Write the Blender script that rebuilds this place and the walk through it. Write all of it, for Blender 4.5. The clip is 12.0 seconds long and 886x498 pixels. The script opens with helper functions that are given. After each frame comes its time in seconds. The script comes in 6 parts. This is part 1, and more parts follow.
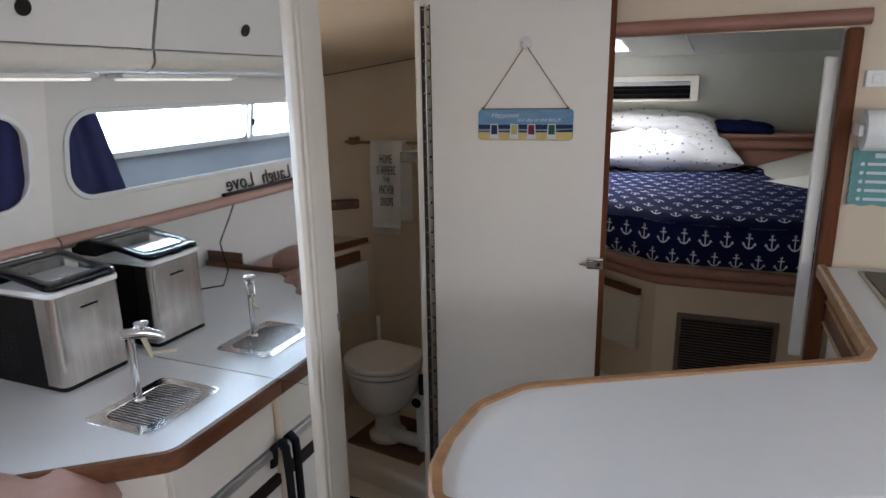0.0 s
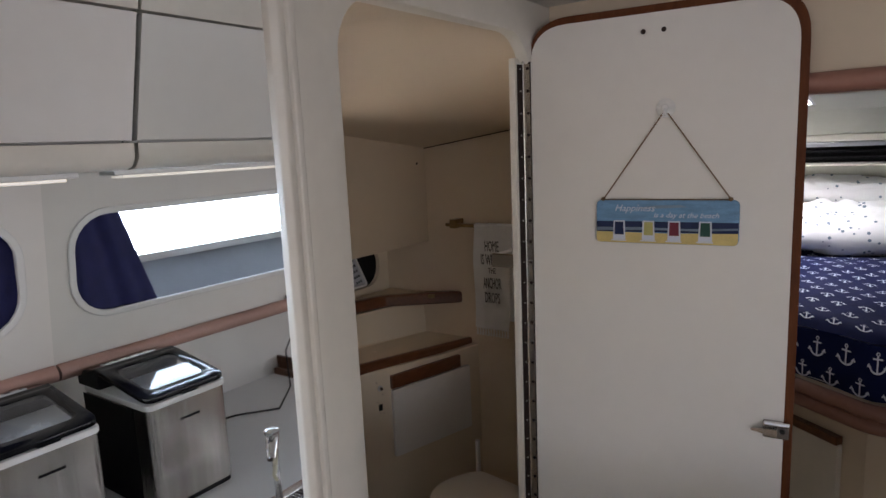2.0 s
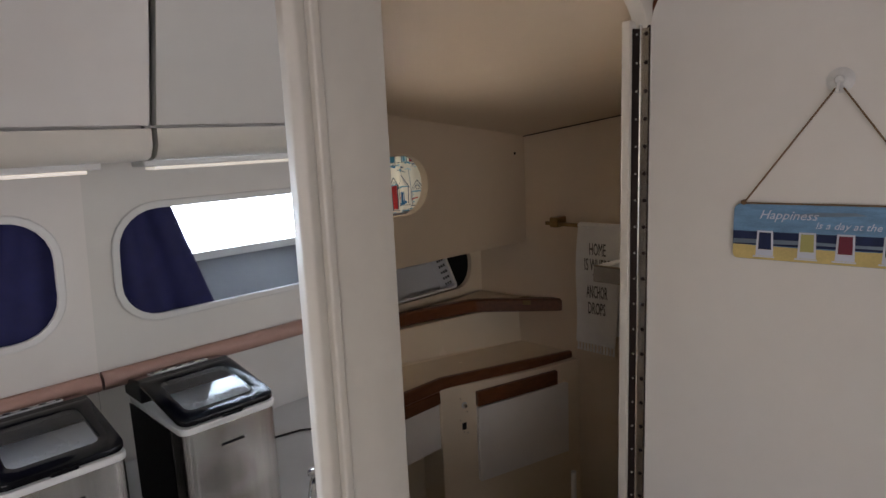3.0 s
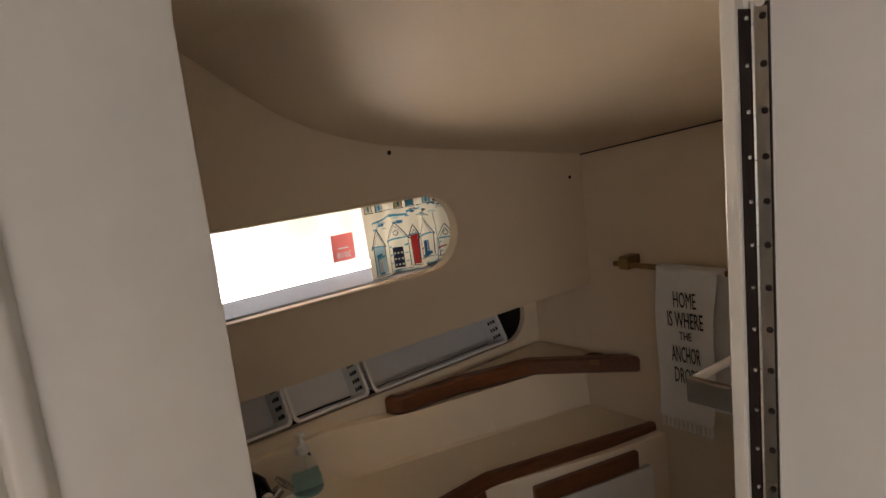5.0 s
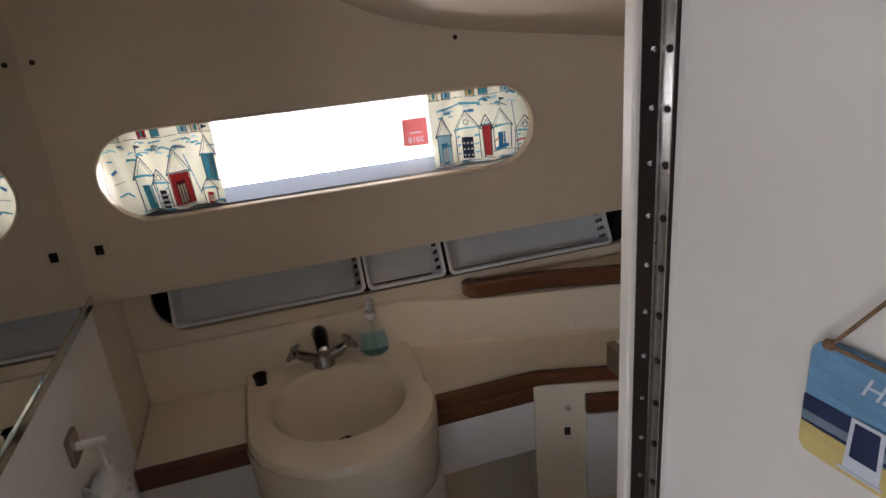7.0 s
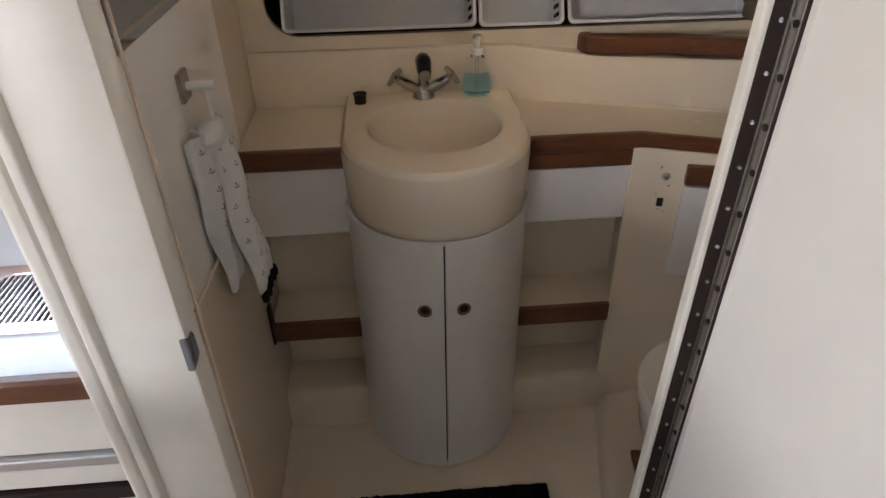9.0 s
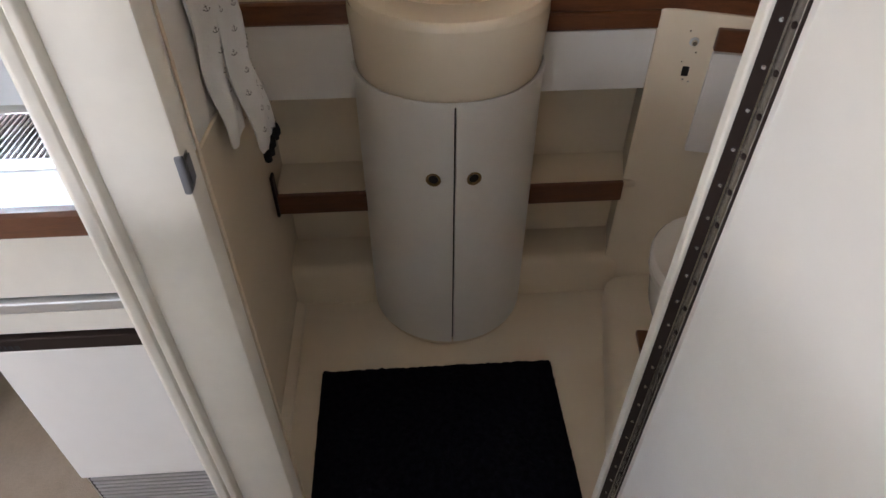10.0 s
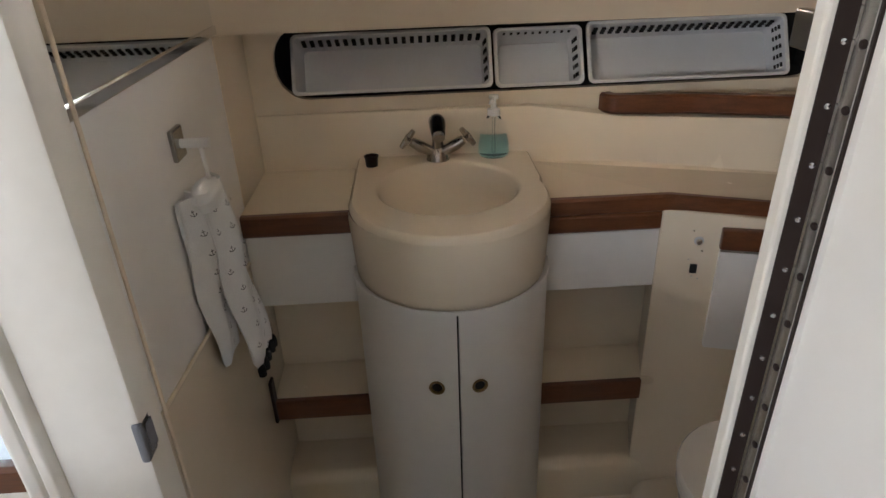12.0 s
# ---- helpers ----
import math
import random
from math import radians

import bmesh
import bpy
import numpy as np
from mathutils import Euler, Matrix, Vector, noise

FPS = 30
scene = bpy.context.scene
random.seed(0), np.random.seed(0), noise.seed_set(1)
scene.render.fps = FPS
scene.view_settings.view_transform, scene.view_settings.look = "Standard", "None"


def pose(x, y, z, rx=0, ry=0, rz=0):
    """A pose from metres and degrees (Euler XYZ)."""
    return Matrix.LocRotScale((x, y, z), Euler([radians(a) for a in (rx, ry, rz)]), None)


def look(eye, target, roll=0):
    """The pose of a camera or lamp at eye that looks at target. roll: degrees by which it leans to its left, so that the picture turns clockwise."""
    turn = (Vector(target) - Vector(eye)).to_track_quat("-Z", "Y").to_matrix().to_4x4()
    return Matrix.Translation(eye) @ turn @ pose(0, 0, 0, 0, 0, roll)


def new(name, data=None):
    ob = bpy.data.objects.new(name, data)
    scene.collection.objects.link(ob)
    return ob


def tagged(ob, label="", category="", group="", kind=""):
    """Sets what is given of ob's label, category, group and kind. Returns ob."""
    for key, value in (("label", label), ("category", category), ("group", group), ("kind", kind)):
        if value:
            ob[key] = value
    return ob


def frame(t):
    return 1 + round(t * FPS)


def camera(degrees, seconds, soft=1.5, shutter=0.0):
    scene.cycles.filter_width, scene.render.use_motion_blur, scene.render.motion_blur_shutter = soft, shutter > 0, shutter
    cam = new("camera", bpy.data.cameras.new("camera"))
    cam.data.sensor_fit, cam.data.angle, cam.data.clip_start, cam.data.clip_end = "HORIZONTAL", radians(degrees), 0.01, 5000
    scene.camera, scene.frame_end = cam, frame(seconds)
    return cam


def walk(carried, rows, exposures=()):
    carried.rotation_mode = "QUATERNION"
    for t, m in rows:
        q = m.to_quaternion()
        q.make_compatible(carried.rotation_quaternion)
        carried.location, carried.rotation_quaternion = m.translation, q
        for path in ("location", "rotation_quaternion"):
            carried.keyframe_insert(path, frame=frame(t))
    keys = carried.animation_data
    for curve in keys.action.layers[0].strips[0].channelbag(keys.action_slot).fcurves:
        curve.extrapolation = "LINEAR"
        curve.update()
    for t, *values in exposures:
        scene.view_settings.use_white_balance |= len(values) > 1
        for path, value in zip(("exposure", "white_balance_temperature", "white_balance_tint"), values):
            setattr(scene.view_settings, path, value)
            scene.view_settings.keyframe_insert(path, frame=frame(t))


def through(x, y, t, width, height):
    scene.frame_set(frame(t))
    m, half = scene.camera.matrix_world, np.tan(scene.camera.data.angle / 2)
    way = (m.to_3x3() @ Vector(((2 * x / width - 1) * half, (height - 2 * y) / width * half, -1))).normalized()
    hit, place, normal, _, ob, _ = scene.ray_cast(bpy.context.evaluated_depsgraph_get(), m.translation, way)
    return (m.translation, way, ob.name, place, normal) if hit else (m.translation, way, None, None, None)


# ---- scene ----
cam = camera(69.8, 12.0)
PATH = [
    (0, (0.312, 0.129, 1.644), (-0.422, 1.921, 1.142), -1.1),
    (0.5, (0.288, 0.228, 1.666), (-0.526, 1.999, 1.218), -1.2),
    (1, (0.228, 0.383, 1.687), (-0.643, 2.141, 1.297), -1.5),
    (1.5, (0.184, 0.531, 1.7), (-0.786, 2.244, 1.349), -2.2),
    (2, (0.187, 0.71, 1.705), (-0.956, 2.32, 1.382), -2.6),
    (2.5, (0.146, 0.843, 1.71), (-1.136, 2.338, 1.364), -2.6),
    (2.7, (0.118, 0.893, 1.698), (-1.225, 2.335, 1.352), -2.4),
    (4.3, (-0.163, 1.192, 1.731), (-1.678, 2.454, 1.396), -4.6),
    (4.5, (-0.172, 1.236, 1.74), (-1.702, 2.481, 1.409), -5.1),
    (5, (-0.193, 1.352, 1.777), (-1.746, 2.568, 1.446), -6.5),
    (5.5, (-0.187, 1.446, 1.817), (-1.771, 2.595, 1.404), -8.2),
    (6, (-0.171, 1.599, 1.843), (-1.811, 2.606, 1.298), -8.3),
    (6.5, (-0.133, 1.7, 1.828), (-1.869, 2.467, 1.195), -7.2),
    (7, (-0.035, 1.749, 1.818), (-1.848, 2.229, 1.123), -5.5),
    (7.2, (-0.005, 1.751, 1.814), (-1.825, 2.127, 1.077), -4.9),
    (8.8, (0.044, 1.72, 1.596), (-1.641, 1.854, 0.526), -1.1),
    (9, (0.045, 1.721, 1.57), (-1.608, 1.845, 0.452), -1.0),
    (9.5, (0.049, 1.72, 1.521), (-1.514, 1.831, 0.277), -0.5),
    (10, (0.06, 1.707, 1.459), (-1.422, 1.804, 0.12), -0.1),
    (10.5, (0.073, 1.713, 1.442), (-1.446, 1.767, 0.141), -0.7),
    (11, (0.071, 1.735, 1.469), (-1.571, 1.706, 0.326), -1.0),
    (11.5, (0.028, 1.77, 1.5), (-1.711, 1.718, 0.513), -1.6),
    (12, (-0.043, 1.752, 1.506), (-1.816, 1.81, 0.581), -2.2),
]
walk(cam, [(t, look(eye, target, roll)) for t, eye, target, roll in PATH],
     [(0, 1.24, 6350, 18), (1.5, 1.03, 6450, 19), (2.5, 0.87, 6700, 22), (4.5, 0.86, 7300, 23), (5, 1.02, 7450, 23), (5.5, 1.14, 7200, 22), (7, 1.4, 6150, 20),
      (9, 2.28, 6450, 19), (10.5, 2.35, 6450, 18), (12, 2.28, 6300, 16)])

# ---- world and light ----
world = bpy.data.worlds.new("sky")
scene.world = world
world.use_nodes = True
wn = world.node_tree.nodes
sky = wn.new("ShaderNodeTexSky")
sky.sky_type, sky.sun_disc = "NISHITA", False
sky.sun_elevation, sky.sun_rotation = radians(47), radians(180)
world.node_tree.links.new(sky.outputs[0], wn["Background"].inputs[0])
wn["Background"].inputs[1].default_value = 0.15


def lamp_area(name, eye, target, w, h, power, color=(1, 1, 1)):
    d = bpy.data.lights.new(name, "AREA")
    d.shape, d.size, d.size_y, d.energy, d.color = "RECTANGLE", w, h, power, color
    ob = new(name, d)
    ob.matrix_world = look(eye, target)
    return ob


sun = bpy.data.lights.new("sun", "SUN")
sun.energy, sun.angle, sun.color = 3.5, radians(0.6), (1.0, 0.95, 0.88)
new("sun", sun).matrix_world = look((-0.05, -4.0, 4.6), (-0.22, 0, 0.3))
lamp_area("galley_window_light", (-1.60, 0.3, 1.52), (-0.6, 0.3, 1.35), 1.7, 0.16, 6.5, (0.62, 0.83, 1.0))
# added lamp below the sill, aimed up like bounce off the sunlit deck
lamp_area("head_window_light", (-1.76, 1.88, 1.44), (-1.25, 1.62, 1.70), 0.95, 0.12, 5.2, (1.0, 0.95, 0.86))
lamp_area("companionway_light", (0.0, -2.3, 1.5), (0.0, 0.5, 1.2), 1.5, 1.1, 1.4, (0.9, 0.96, 1.0))
lamp_area("berth_hatch_light", (-0.29, 3.80, 1.97), (-0.12, 3.98, 1.0), 0.34, 0.42, 10.0, (0.93, 0.96, 0.96))
# added fill at an assumed, unseen starboard window, tilted up to bounce off the ceiling
lamp_area("starboard_window_light", (1.88, -0.35, 1.55), (0, 0.6, 1.80), 1.6, 0.34, 8.0, (0.97, 0.98, 1.0))


# ---- materials ----
def material(name, color, rough=0.5, metal=0.0, vary=0.06, scale=6.0, bump=0.0, bscale=80.0, spec=0.5, color2=None, stretch=(1, 1, 1), coat=0.0, rvar=0.2):
    m = bpy.data.materials.new(name)
    m.use_nodes = True
    n, l = m.node_tree.nodes, m.node_tree.links
    b = n["Principled BSDF"]
    tc = n.new("ShaderNodeTexCoord")
    mp = n.new("ShaderNodeMapping")
    mp.inputs["Scale"].default_value = stretch
    l.new(tc.outputs["Object"], mp.inputs[0])
    big, fine = n.new("ShaderNodeTexNoise"), n.new("ShaderNodeTexNoise")
    big.inputs["Scale"].default_value, big.inputs["Detail"].default_value = scale, 4
    fine.inputs["Scale"].default_value, fine.inputs["Detail"].default_value = scale * 9, 6
    l.new(mp.outputs[0], big.inputs[0]), l.new(mp.outputs[0], fine.inputs[0])
    mix = n.new("ShaderNodeMix")
    mix.data_type = "FLOAT"
    mix.inputs[0].default_value = 0.4
    l.new(big.outputs[0], mix.inputs[2]), l.new(fine.outputs[0], mix.inputs[3])
    ramp = n.new("ShaderNodeValToRGB")
    c2 = color2 or tuple(c * (1 - vary * 2.2) for c in color)
    ramp.color_ramp.elements[0].position, ramp.color_ramp.elements[1].position = 0.3, 0.68
    ramp.color_ramp.elements[0].color, ramp.color_ramp.elements[1].color = (*c2, 1), (*color, 1)
    l.new(mix.outputs[0], ramp.inputs[0])
    l.new(ramp.outputs[0], b.inputs["Base Color"])
    mr = n.new("ShaderNodeMapRange")
    mr.inputs[3].default_value, mr.inputs[4].default_value = max(0.02, rough * (1 - rvar)), min(1, rough * (1 + rvar))
    l.new(fine.outputs[0], mr.inputs[0]), l.new(mr.outputs[0], b.inputs["Roughness"])
    b.inputs["Metallic"].default_value, b.inputs["Specular IOR Level"].default_value = metal, spec
    b.inputs["Coat Weight"].default_value = coat
    if bump:
        t = n.new("ShaderNodeTexNoise")
        t.inputs["Scale"].default_value, t.inputs["Detail"].default_value = bscale, 3
        l.new(mp.outputs[0], t.inputs[0])
        bp = n.new("ShaderNodeBump")
        bp.inputs["Strength"].default_value, bp.inputs["Distance"].default_value = bump, 0.002
        l.new(t.outputs[0], bp.inputs["Height"]), l.new(bp.outputs[0], b.inputs["Normal"])
    return m


def cloth(name, color, through=0.35):
    """Thin cloth that lets part of the daylight through."""
    m = material(name, color, 0.9, vary=0.04, scale=25)
    n, l = m.node_tree.nodes, m.node_tree.links
    tr, mx = n.new("ShaderNodeBsdfTranslucent"), n.new("ShaderNodeMixShader")
    tr.inputs[0].default_value, mx.inputs[0].default_value = (*color, 1), through
    l.new(n["Principled BSDF"].outputs[0], mx.inputs[1]), l.new(tr.outputs[0], mx.inputs[2])
    l.new(mx.outputs[0], n["Material Output"].inputs[0])
    return m


def specked(name, color, speck, scale):
    """Cloth with a scatter of small printed marks."""
    m = material(name, color, 0.9, vary=0.03, scale=12, bump=0.3, bscale=30)
    n, l = m.node_tree.nodes, m.node_tree.links
    v, r, mx = n.new("ShaderNodeTexVoronoi"), n.new("ShaderNodeValToRGB"), n.new("ShaderNodeMix")
    v.inputs["Scale"].default_value = scale
    tc = n.new("ShaderNodeTexCoord")
    l.new(tc.outputs["Object"], v.inputs[0]), l.new(v.outputs["Distance"], r.inputs[0])
    r.color_ramp.elements[0].position, r.color_ramp.elements[1].position = 0.17, 0.22
    r.color_ramp.elements[0].color, r.color_ramp.elements[1].color = (1, 1, 1, 1), (0, 0, 0, 1)
    mx.data_type = "RGBA"
    base = n["Principled BSDF"].inputs["Base Color"]
    l.new(r.outputs[0], mx.inputs[0]), l.new(base.links[0].from_socket, mx.inputs[6])
    mx.inputs[7].default_value = (*speck, 1)
    l.new(mx.outputs[2], base)
    return m


def glass(name, color=(1, 1, 1), rough=0.0, ior=1.3):
    m = bpy.data.materials.new(name)
    m.use_nodes = True
    b = m.node_tree.nodes["Principled BSDF"]
    b.inputs["Base Color"].default_value = (*color, 1)
    b.inputs["Transmission Weight"].default_value, b.inputs["Roughness"].default_value, b.inputs["IOR"].default_value = 1, rough, ior
    return m


def emitter(name, color, strength):
    m = bpy.data.materials.new(name)
    m.use_nodes = True
    b = m.node_tree.nodes["Principled BSDF"]
    b.inputs["Base Color"].default_value = (*color, 1)
    b.inputs["Emission Color"].default_value, b.inputs["Emission Strength"].default_value = (*color, 1), strength
    return m


GELCOAT = material("cream_gelcoat", (0.76, 0.66, 0.51), 0.25, vary=0.008, scale=1.5)
GELFLOOR = material("cream_shower_floor", (0.76, 0.67, 0.54), 0.42, vary=0.02, scale=4, bump=0.12, bscale=350)
LINER = material("beige_vinyl_liner", (0.64, 0.53, 0.395), 0.55, vary=0.025, scale=2.5, bump=0.12, bscale=260)
WHITE = material("white_laminate", (0.78, 0.76, 0.72), 0.35, vary=0.025, scale=3, bump=0.03, bscale=300)
DOORWHITE = material("off_white_door_laminate", (0.76, 0.73, 0.68), 0.38, vary=0.025, scale=2.5, bump=0.04, bscale=220)
PAINT = material("ivory_painted_wood", (0.74, 0.70, 0.62), 0.4, vary=0.04, scale=4, bump=0.04, bscale=60)
COUNTER = material("white_worktop_laminate", (0.78, 0.79, 0.80), 0.22, vary=0.02, scale=4, bump=0.02, bscale=400)
TEAK = material("varnished_teak", (0.165, 0.060, 0.023), 0.36, scale=9, stretch=(9, 0.9, 9), color2=(0.08, 0.027, 0.011), bump=0.1, bscale=30, coat=0.25)
TEAKX = material("varnished_teak_crosswise", (0.165, 0.060, 0.023), 0.36, scale=9, stretch=(0.9, 9, 9), color2=(0.08, 0.027, 0.011), bump=0.1, bscale=30, coat=0.25)
TEAKZ = material("varnished_teak_upright", (0.14, 0.046, 0.018), 0.5, scale=9, stretch=(9, 9, 0.9), color2=(0.085, 0.027, 0.011), bump=0.1, bscale=30, spec=0.12)
TEAKLIGHT = material("worn_light_teak", (0.42, 0.24, 0.11), 0.4, scale=9, stretch=(0.9, 5, 9), color2=(0.24, 0.11, 0.045), bump=0.15, bscale=40)
CHROME = material("chrome", (0.78, 0.78, 0.78), 0.1, 1.0, vary=0.02, scale=20)
STEEL = material("brushed_stainless_steel", (0.43, 0.41, 0.385), 0.22, 1.0, vary=0.02, scale=5, stretch=(60, 60, 0.6), rvar=0.06)
# broad light and dark upright streaks paint the room's reflections into the steel
CASING = material("steel_casing_painted_reflections", (0.60, 0.565, 0.53), 0.26, 1.0, scale=5, stretch=(3, 3, 0.08), color2=(0.36, 0.33, 0.305), rvar=0.1)
HINGE = material("tarnished_hinge_steel", (0.55, 0.54, 0.52), 0.24, 1.0, vary=0.05, scale=8)
BRONZE = material("dark_bronze_and_basin_shade", (0.030, 0.020, 0.017), 0.45, 0.15, vary=0.08, scale=10, spec=0.15)
GRILLE = material("brown_painted_grille", (0.15, 0.115, 0.095), 0.45, vary=0.06, scale=12)
BRASS = material("aged_brass", (0.30, 0.2, 0.09), 0.35, 0.9, vary=0.2, scale=40)
BLACK = material("black_gloss_plastic", (0.006, 0.006, 0.008), 0.12, vary=0.05, scale=10, spec=0.2)
BLACKMATT = material("black_matt_plastic", (0.013, 0.013, 0.014), 0.6, vary=0.1, scale=20, spec=0.1)
# near-black that stands for shade inside holes; also colours the black switches
HOLE = material("black_hollow_shade_and_switches", (0.01, 0.009, 0.008), 0.9)
WHITEPLASTIC = material("white_plastic", (0.78, 0.78, 0.76), 0.35, vary=0.02, scale=20)
BASKET = material("white_basket_plastic", (0.66, 0.67, 0.68), 0.45, vary=0.03, scale=12)
PORCELAIN = material("white_porcelain", (0.76, 0.73, 0.68), 0.12, vary=0.02, scale=5)
NAVY = material("navy_curtain_cloth", (0.018, 0.022, 0.11), 0.9, vary=0.15, scale=25, bump=0.3, bscale=500)
BEDBLUE = material("navy_bedspread_cloth", (0.006, 0.011, 0.060), 0.9, vary=0.15, scale=20, bump=0.3, bscale=400, spec=0.15)
PRINTWHITE = material("white_cloth_print", (0.62, 0.66, 0.74), 0.9, vary=0.04, scale=40)
PILLOW = specked("pale_printed_pillow_cloth", (0.76, 0.77, 0.78), (0.16, 0.22, 0.28), 26)
SHEET = material("white_mattress_cloth", (0.75, 0.75, 0.74), 0.9)
MATBLACK = material("black_tufted_mat", (0.008, 0.008, 0.014), 1.0, vary=0.3, scale=60, bump=1.0, bscale=220, spec=0.05)
PINK = material("dusty_pink_vinyl", (0.50, 0.30, 0.25), 0.5, vary=0.07, scale=7, bump=0.15, bscale=120)
ROSE = material("rose_brown_leather", (0.34, 0.165, 0.12), 0.45, vary=0.1, scale=8, bump=0.18, bscale=140)
TOWEL = material("white_terry_cloth", (0.76, 0.77, 0.77), 0.95, vary=0.04, scale=30, bump=0.6, bscale=420)
INK = material("black_ink", (0.02, 0.02, 0.025), 0.8)
CURTAIN = cloth("cream_printed_curtain_cloth", (0.80, 0.80, 0.73))
C_LINE = cloth("print_dark_line", (0.05, 0.10, 0.16), 0.3)
C_PALE = cloth("print_pale_blue", (0.38, 0.64, 0.78))
CARPET = material("beige_carpet", (0.36, 0.29, 0.22), 1.0, vary=0.1, scale=12, bump=0.6, bscale=300)
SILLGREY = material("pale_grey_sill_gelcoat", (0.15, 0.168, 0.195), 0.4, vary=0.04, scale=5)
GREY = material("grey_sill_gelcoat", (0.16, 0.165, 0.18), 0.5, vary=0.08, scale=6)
ALU = material("satin_aluminium", (0.62, 0.63, 0.64), 0.35, 0.85, vary=0.05, scale=20)
ROPE = material("jute_twine", (0.25, 0.15, 0.075), 0.95, vary=0.2, scale=120, bump=0.8, bscale=400)
MIRROR = material("silvered_mirror", (0.86, 0.88, 0.87), 0.02, 1.0, vary=0.0)
GLASS = glass("window_glass")
CLEAR = glass("clear_plastic", (0.97, 0.98, 0.98), 0.06, 1.12)
FROST = material("milky_clear_plastic", (0.80, 0.80, 0.78), 0.2, vary=0.05, scale=40)
BOTTLE = glass("milky_bottle_plastic", (0.97, 0.99, 1.0), 0.12, 1.25)
SOAP = glass("blue_liquid_soap", (0.42, 0.82, 0.95), 0.05, 1.15)
LIDGLASS = glass("clear_lid_window", (0.93, 0.96, 1.0), 0.04)
TEAL = material("teal_painted_board", (0.12, 0.33, 0.32), 0.6, vary=0.15, scale=12)
BERTHLINER = material("grey_green_vinyl_headliner", (0.52, 0.52, 0.45), 0.55, vary=0.04, scale=3, bump=0.15, bscale=240)
C_BLUE = cloth("print_blue", (0.04, 0.23, 0.52), 0.25)
C_SKY = material("painted_sky_blue", (0.17, 0.36, 0.58), 0.6, vary=0.2, scale=25, stretch=(1, 1, 4))
C_NAVY = material("print_navy", (0.015, 0.03, 0.10), 0.8, vary=0.2, scale=40)
C_RED = cloth("print_red", (0.55, 0.05, 0.06))
C_TURQ = cloth("print_turquoise", (0.09, 0.40, 0.60), 0.25)
C_SAND = material("painted_sand_yellow", (0.68, 0.53, 0.20), 0.6, vary=0.12, scale=30)
C_CREAM = cloth("print_cream", (0.7, 0.66, 0.5))
C_WINE = material("painted_wine_red", (0.17, 0.02, 0.04), 0.7)
C_GREEN = material("painted_dark_green", (0.02, 0.085, 0.065), 0.7)
C_OLIVE = material("painted_olive_yellow", (0.45, 0.42, 0.15), 0.7)
C_GREYBLUE = cloth("print_grey_blue", (0.24, 0.32, 0.40))


# ---- mesh helpers ----
def finish(bm, name, mat, smooth=False):
    bmesh.ops.recalc_face_normals(bm, faces=bm.faces)
    me = bpy.data.meshes.new(name)
    bm.to_mesh(me)
    bm.free()
    if mat:
        me.materials.append(mat)
    if smooth:
        for p in me.polygons:
            p.use_smooth = True
        me.set_sharp_from_angle(angle=radians(38))
    return me


def part(name, bm, mat, parent=None, label="", smooth=False):
    ob = new(name, finish(bm, name, mat, smooth))
    if parent:
        ob.parent = parent
    if label:
        ob["label"] = label
    return ob


def thing(name, label, category, group="", at=(0, 0, 0)):
    ob = new(name)
    ob.empty_display_size = 0.05
    ob.location = at
    return tagged(ob, label, category, group)


def single(name, bm, mat, label, category, smooth=False, group=""):
    return tagged(part(name, bm, mat, None, "", smooth), label, category, group)


def structure(name, bm, mat, label, category, smooth=False):
    return tagged(part(name, bm, mat, None, "", smooth), label, category, "", "structure")


def box(x0, x1, y0, y1, z0, z1, bevel=0.0, bm=None, seg=2):
    b = bmesh.new()
    bmesh.ops.create_cube(b, size=1)
    for v in b.verts:
        v.co = Vector(((x0 + x1) / 2 + v.co.x * (x1 - x0), (y0 + y1) / 2 + v.co.y * (y1 - y0), (z0 + z1) / 2 + v.co.z * (z1 - z0)))
    if bevel:
        bmesh.ops.bevel(b, geom=b.edges[:], offset=bevel, segments=seg, affect="EDGES", profile=0.5)
    return merge(bm, b)


def merge(bm, b):
    if bm is None:
        return b
    me = bpy.data.meshes.new("tmp")
    b.to_mesh(me)
    b.free()
    bm.from_mesh(me)
    bpy.data.meshes.remove(me)
    return bm


def moved(bm, m):
    bmesh.ops.transform(bm, matrix=m, verts=bm.verts)
    return bm


def plate(outer, holes=(), depth=0.02, m=None, bevel=0.0, bm=None):
    """A flat plate of an outline with holes in its own xy plane, depth along z from 0 down to -depth."""
    b = bmesh.new()
    edges = []
    for loop in (outer, *holes):
        vs = [b.verts.new((p[0], p[1], 0)) for p in loop]
        edges += [b.edges.new((vs[i], vs[(i + 1) % len(vs)])) for i in range(len(vs))]
    if holes:
        bmesh.ops.triangle_fill(b, use_beauty=True, use_dissolve=False, edges=edges)
    else:
        b.faces.new([v for v in b.verts])
    ext = bmesh.ops.extrude_face_region(b, geom=b.faces[:])
    bmesh.ops.translate(b, verts=[g for g in ext["geom"] if isinstance(g, bmesh.types.BMVert)], vec=(0, 0, -depth))
    bmesh.ops.recalc_face_normals(b, faces=b.faces)
    if bevel:
        sharp = [e for e in b.edges if len(e.link_faces) == 2 and e.calc_face_angle(0) > 1.2]
        bmesh.ops.bevel(b, geom=sharp, offset=bevel, segments=2, affect="EDGES", profile=0.5)
    if m is not None:
        moved(b, m)
    return merge(bm, b)


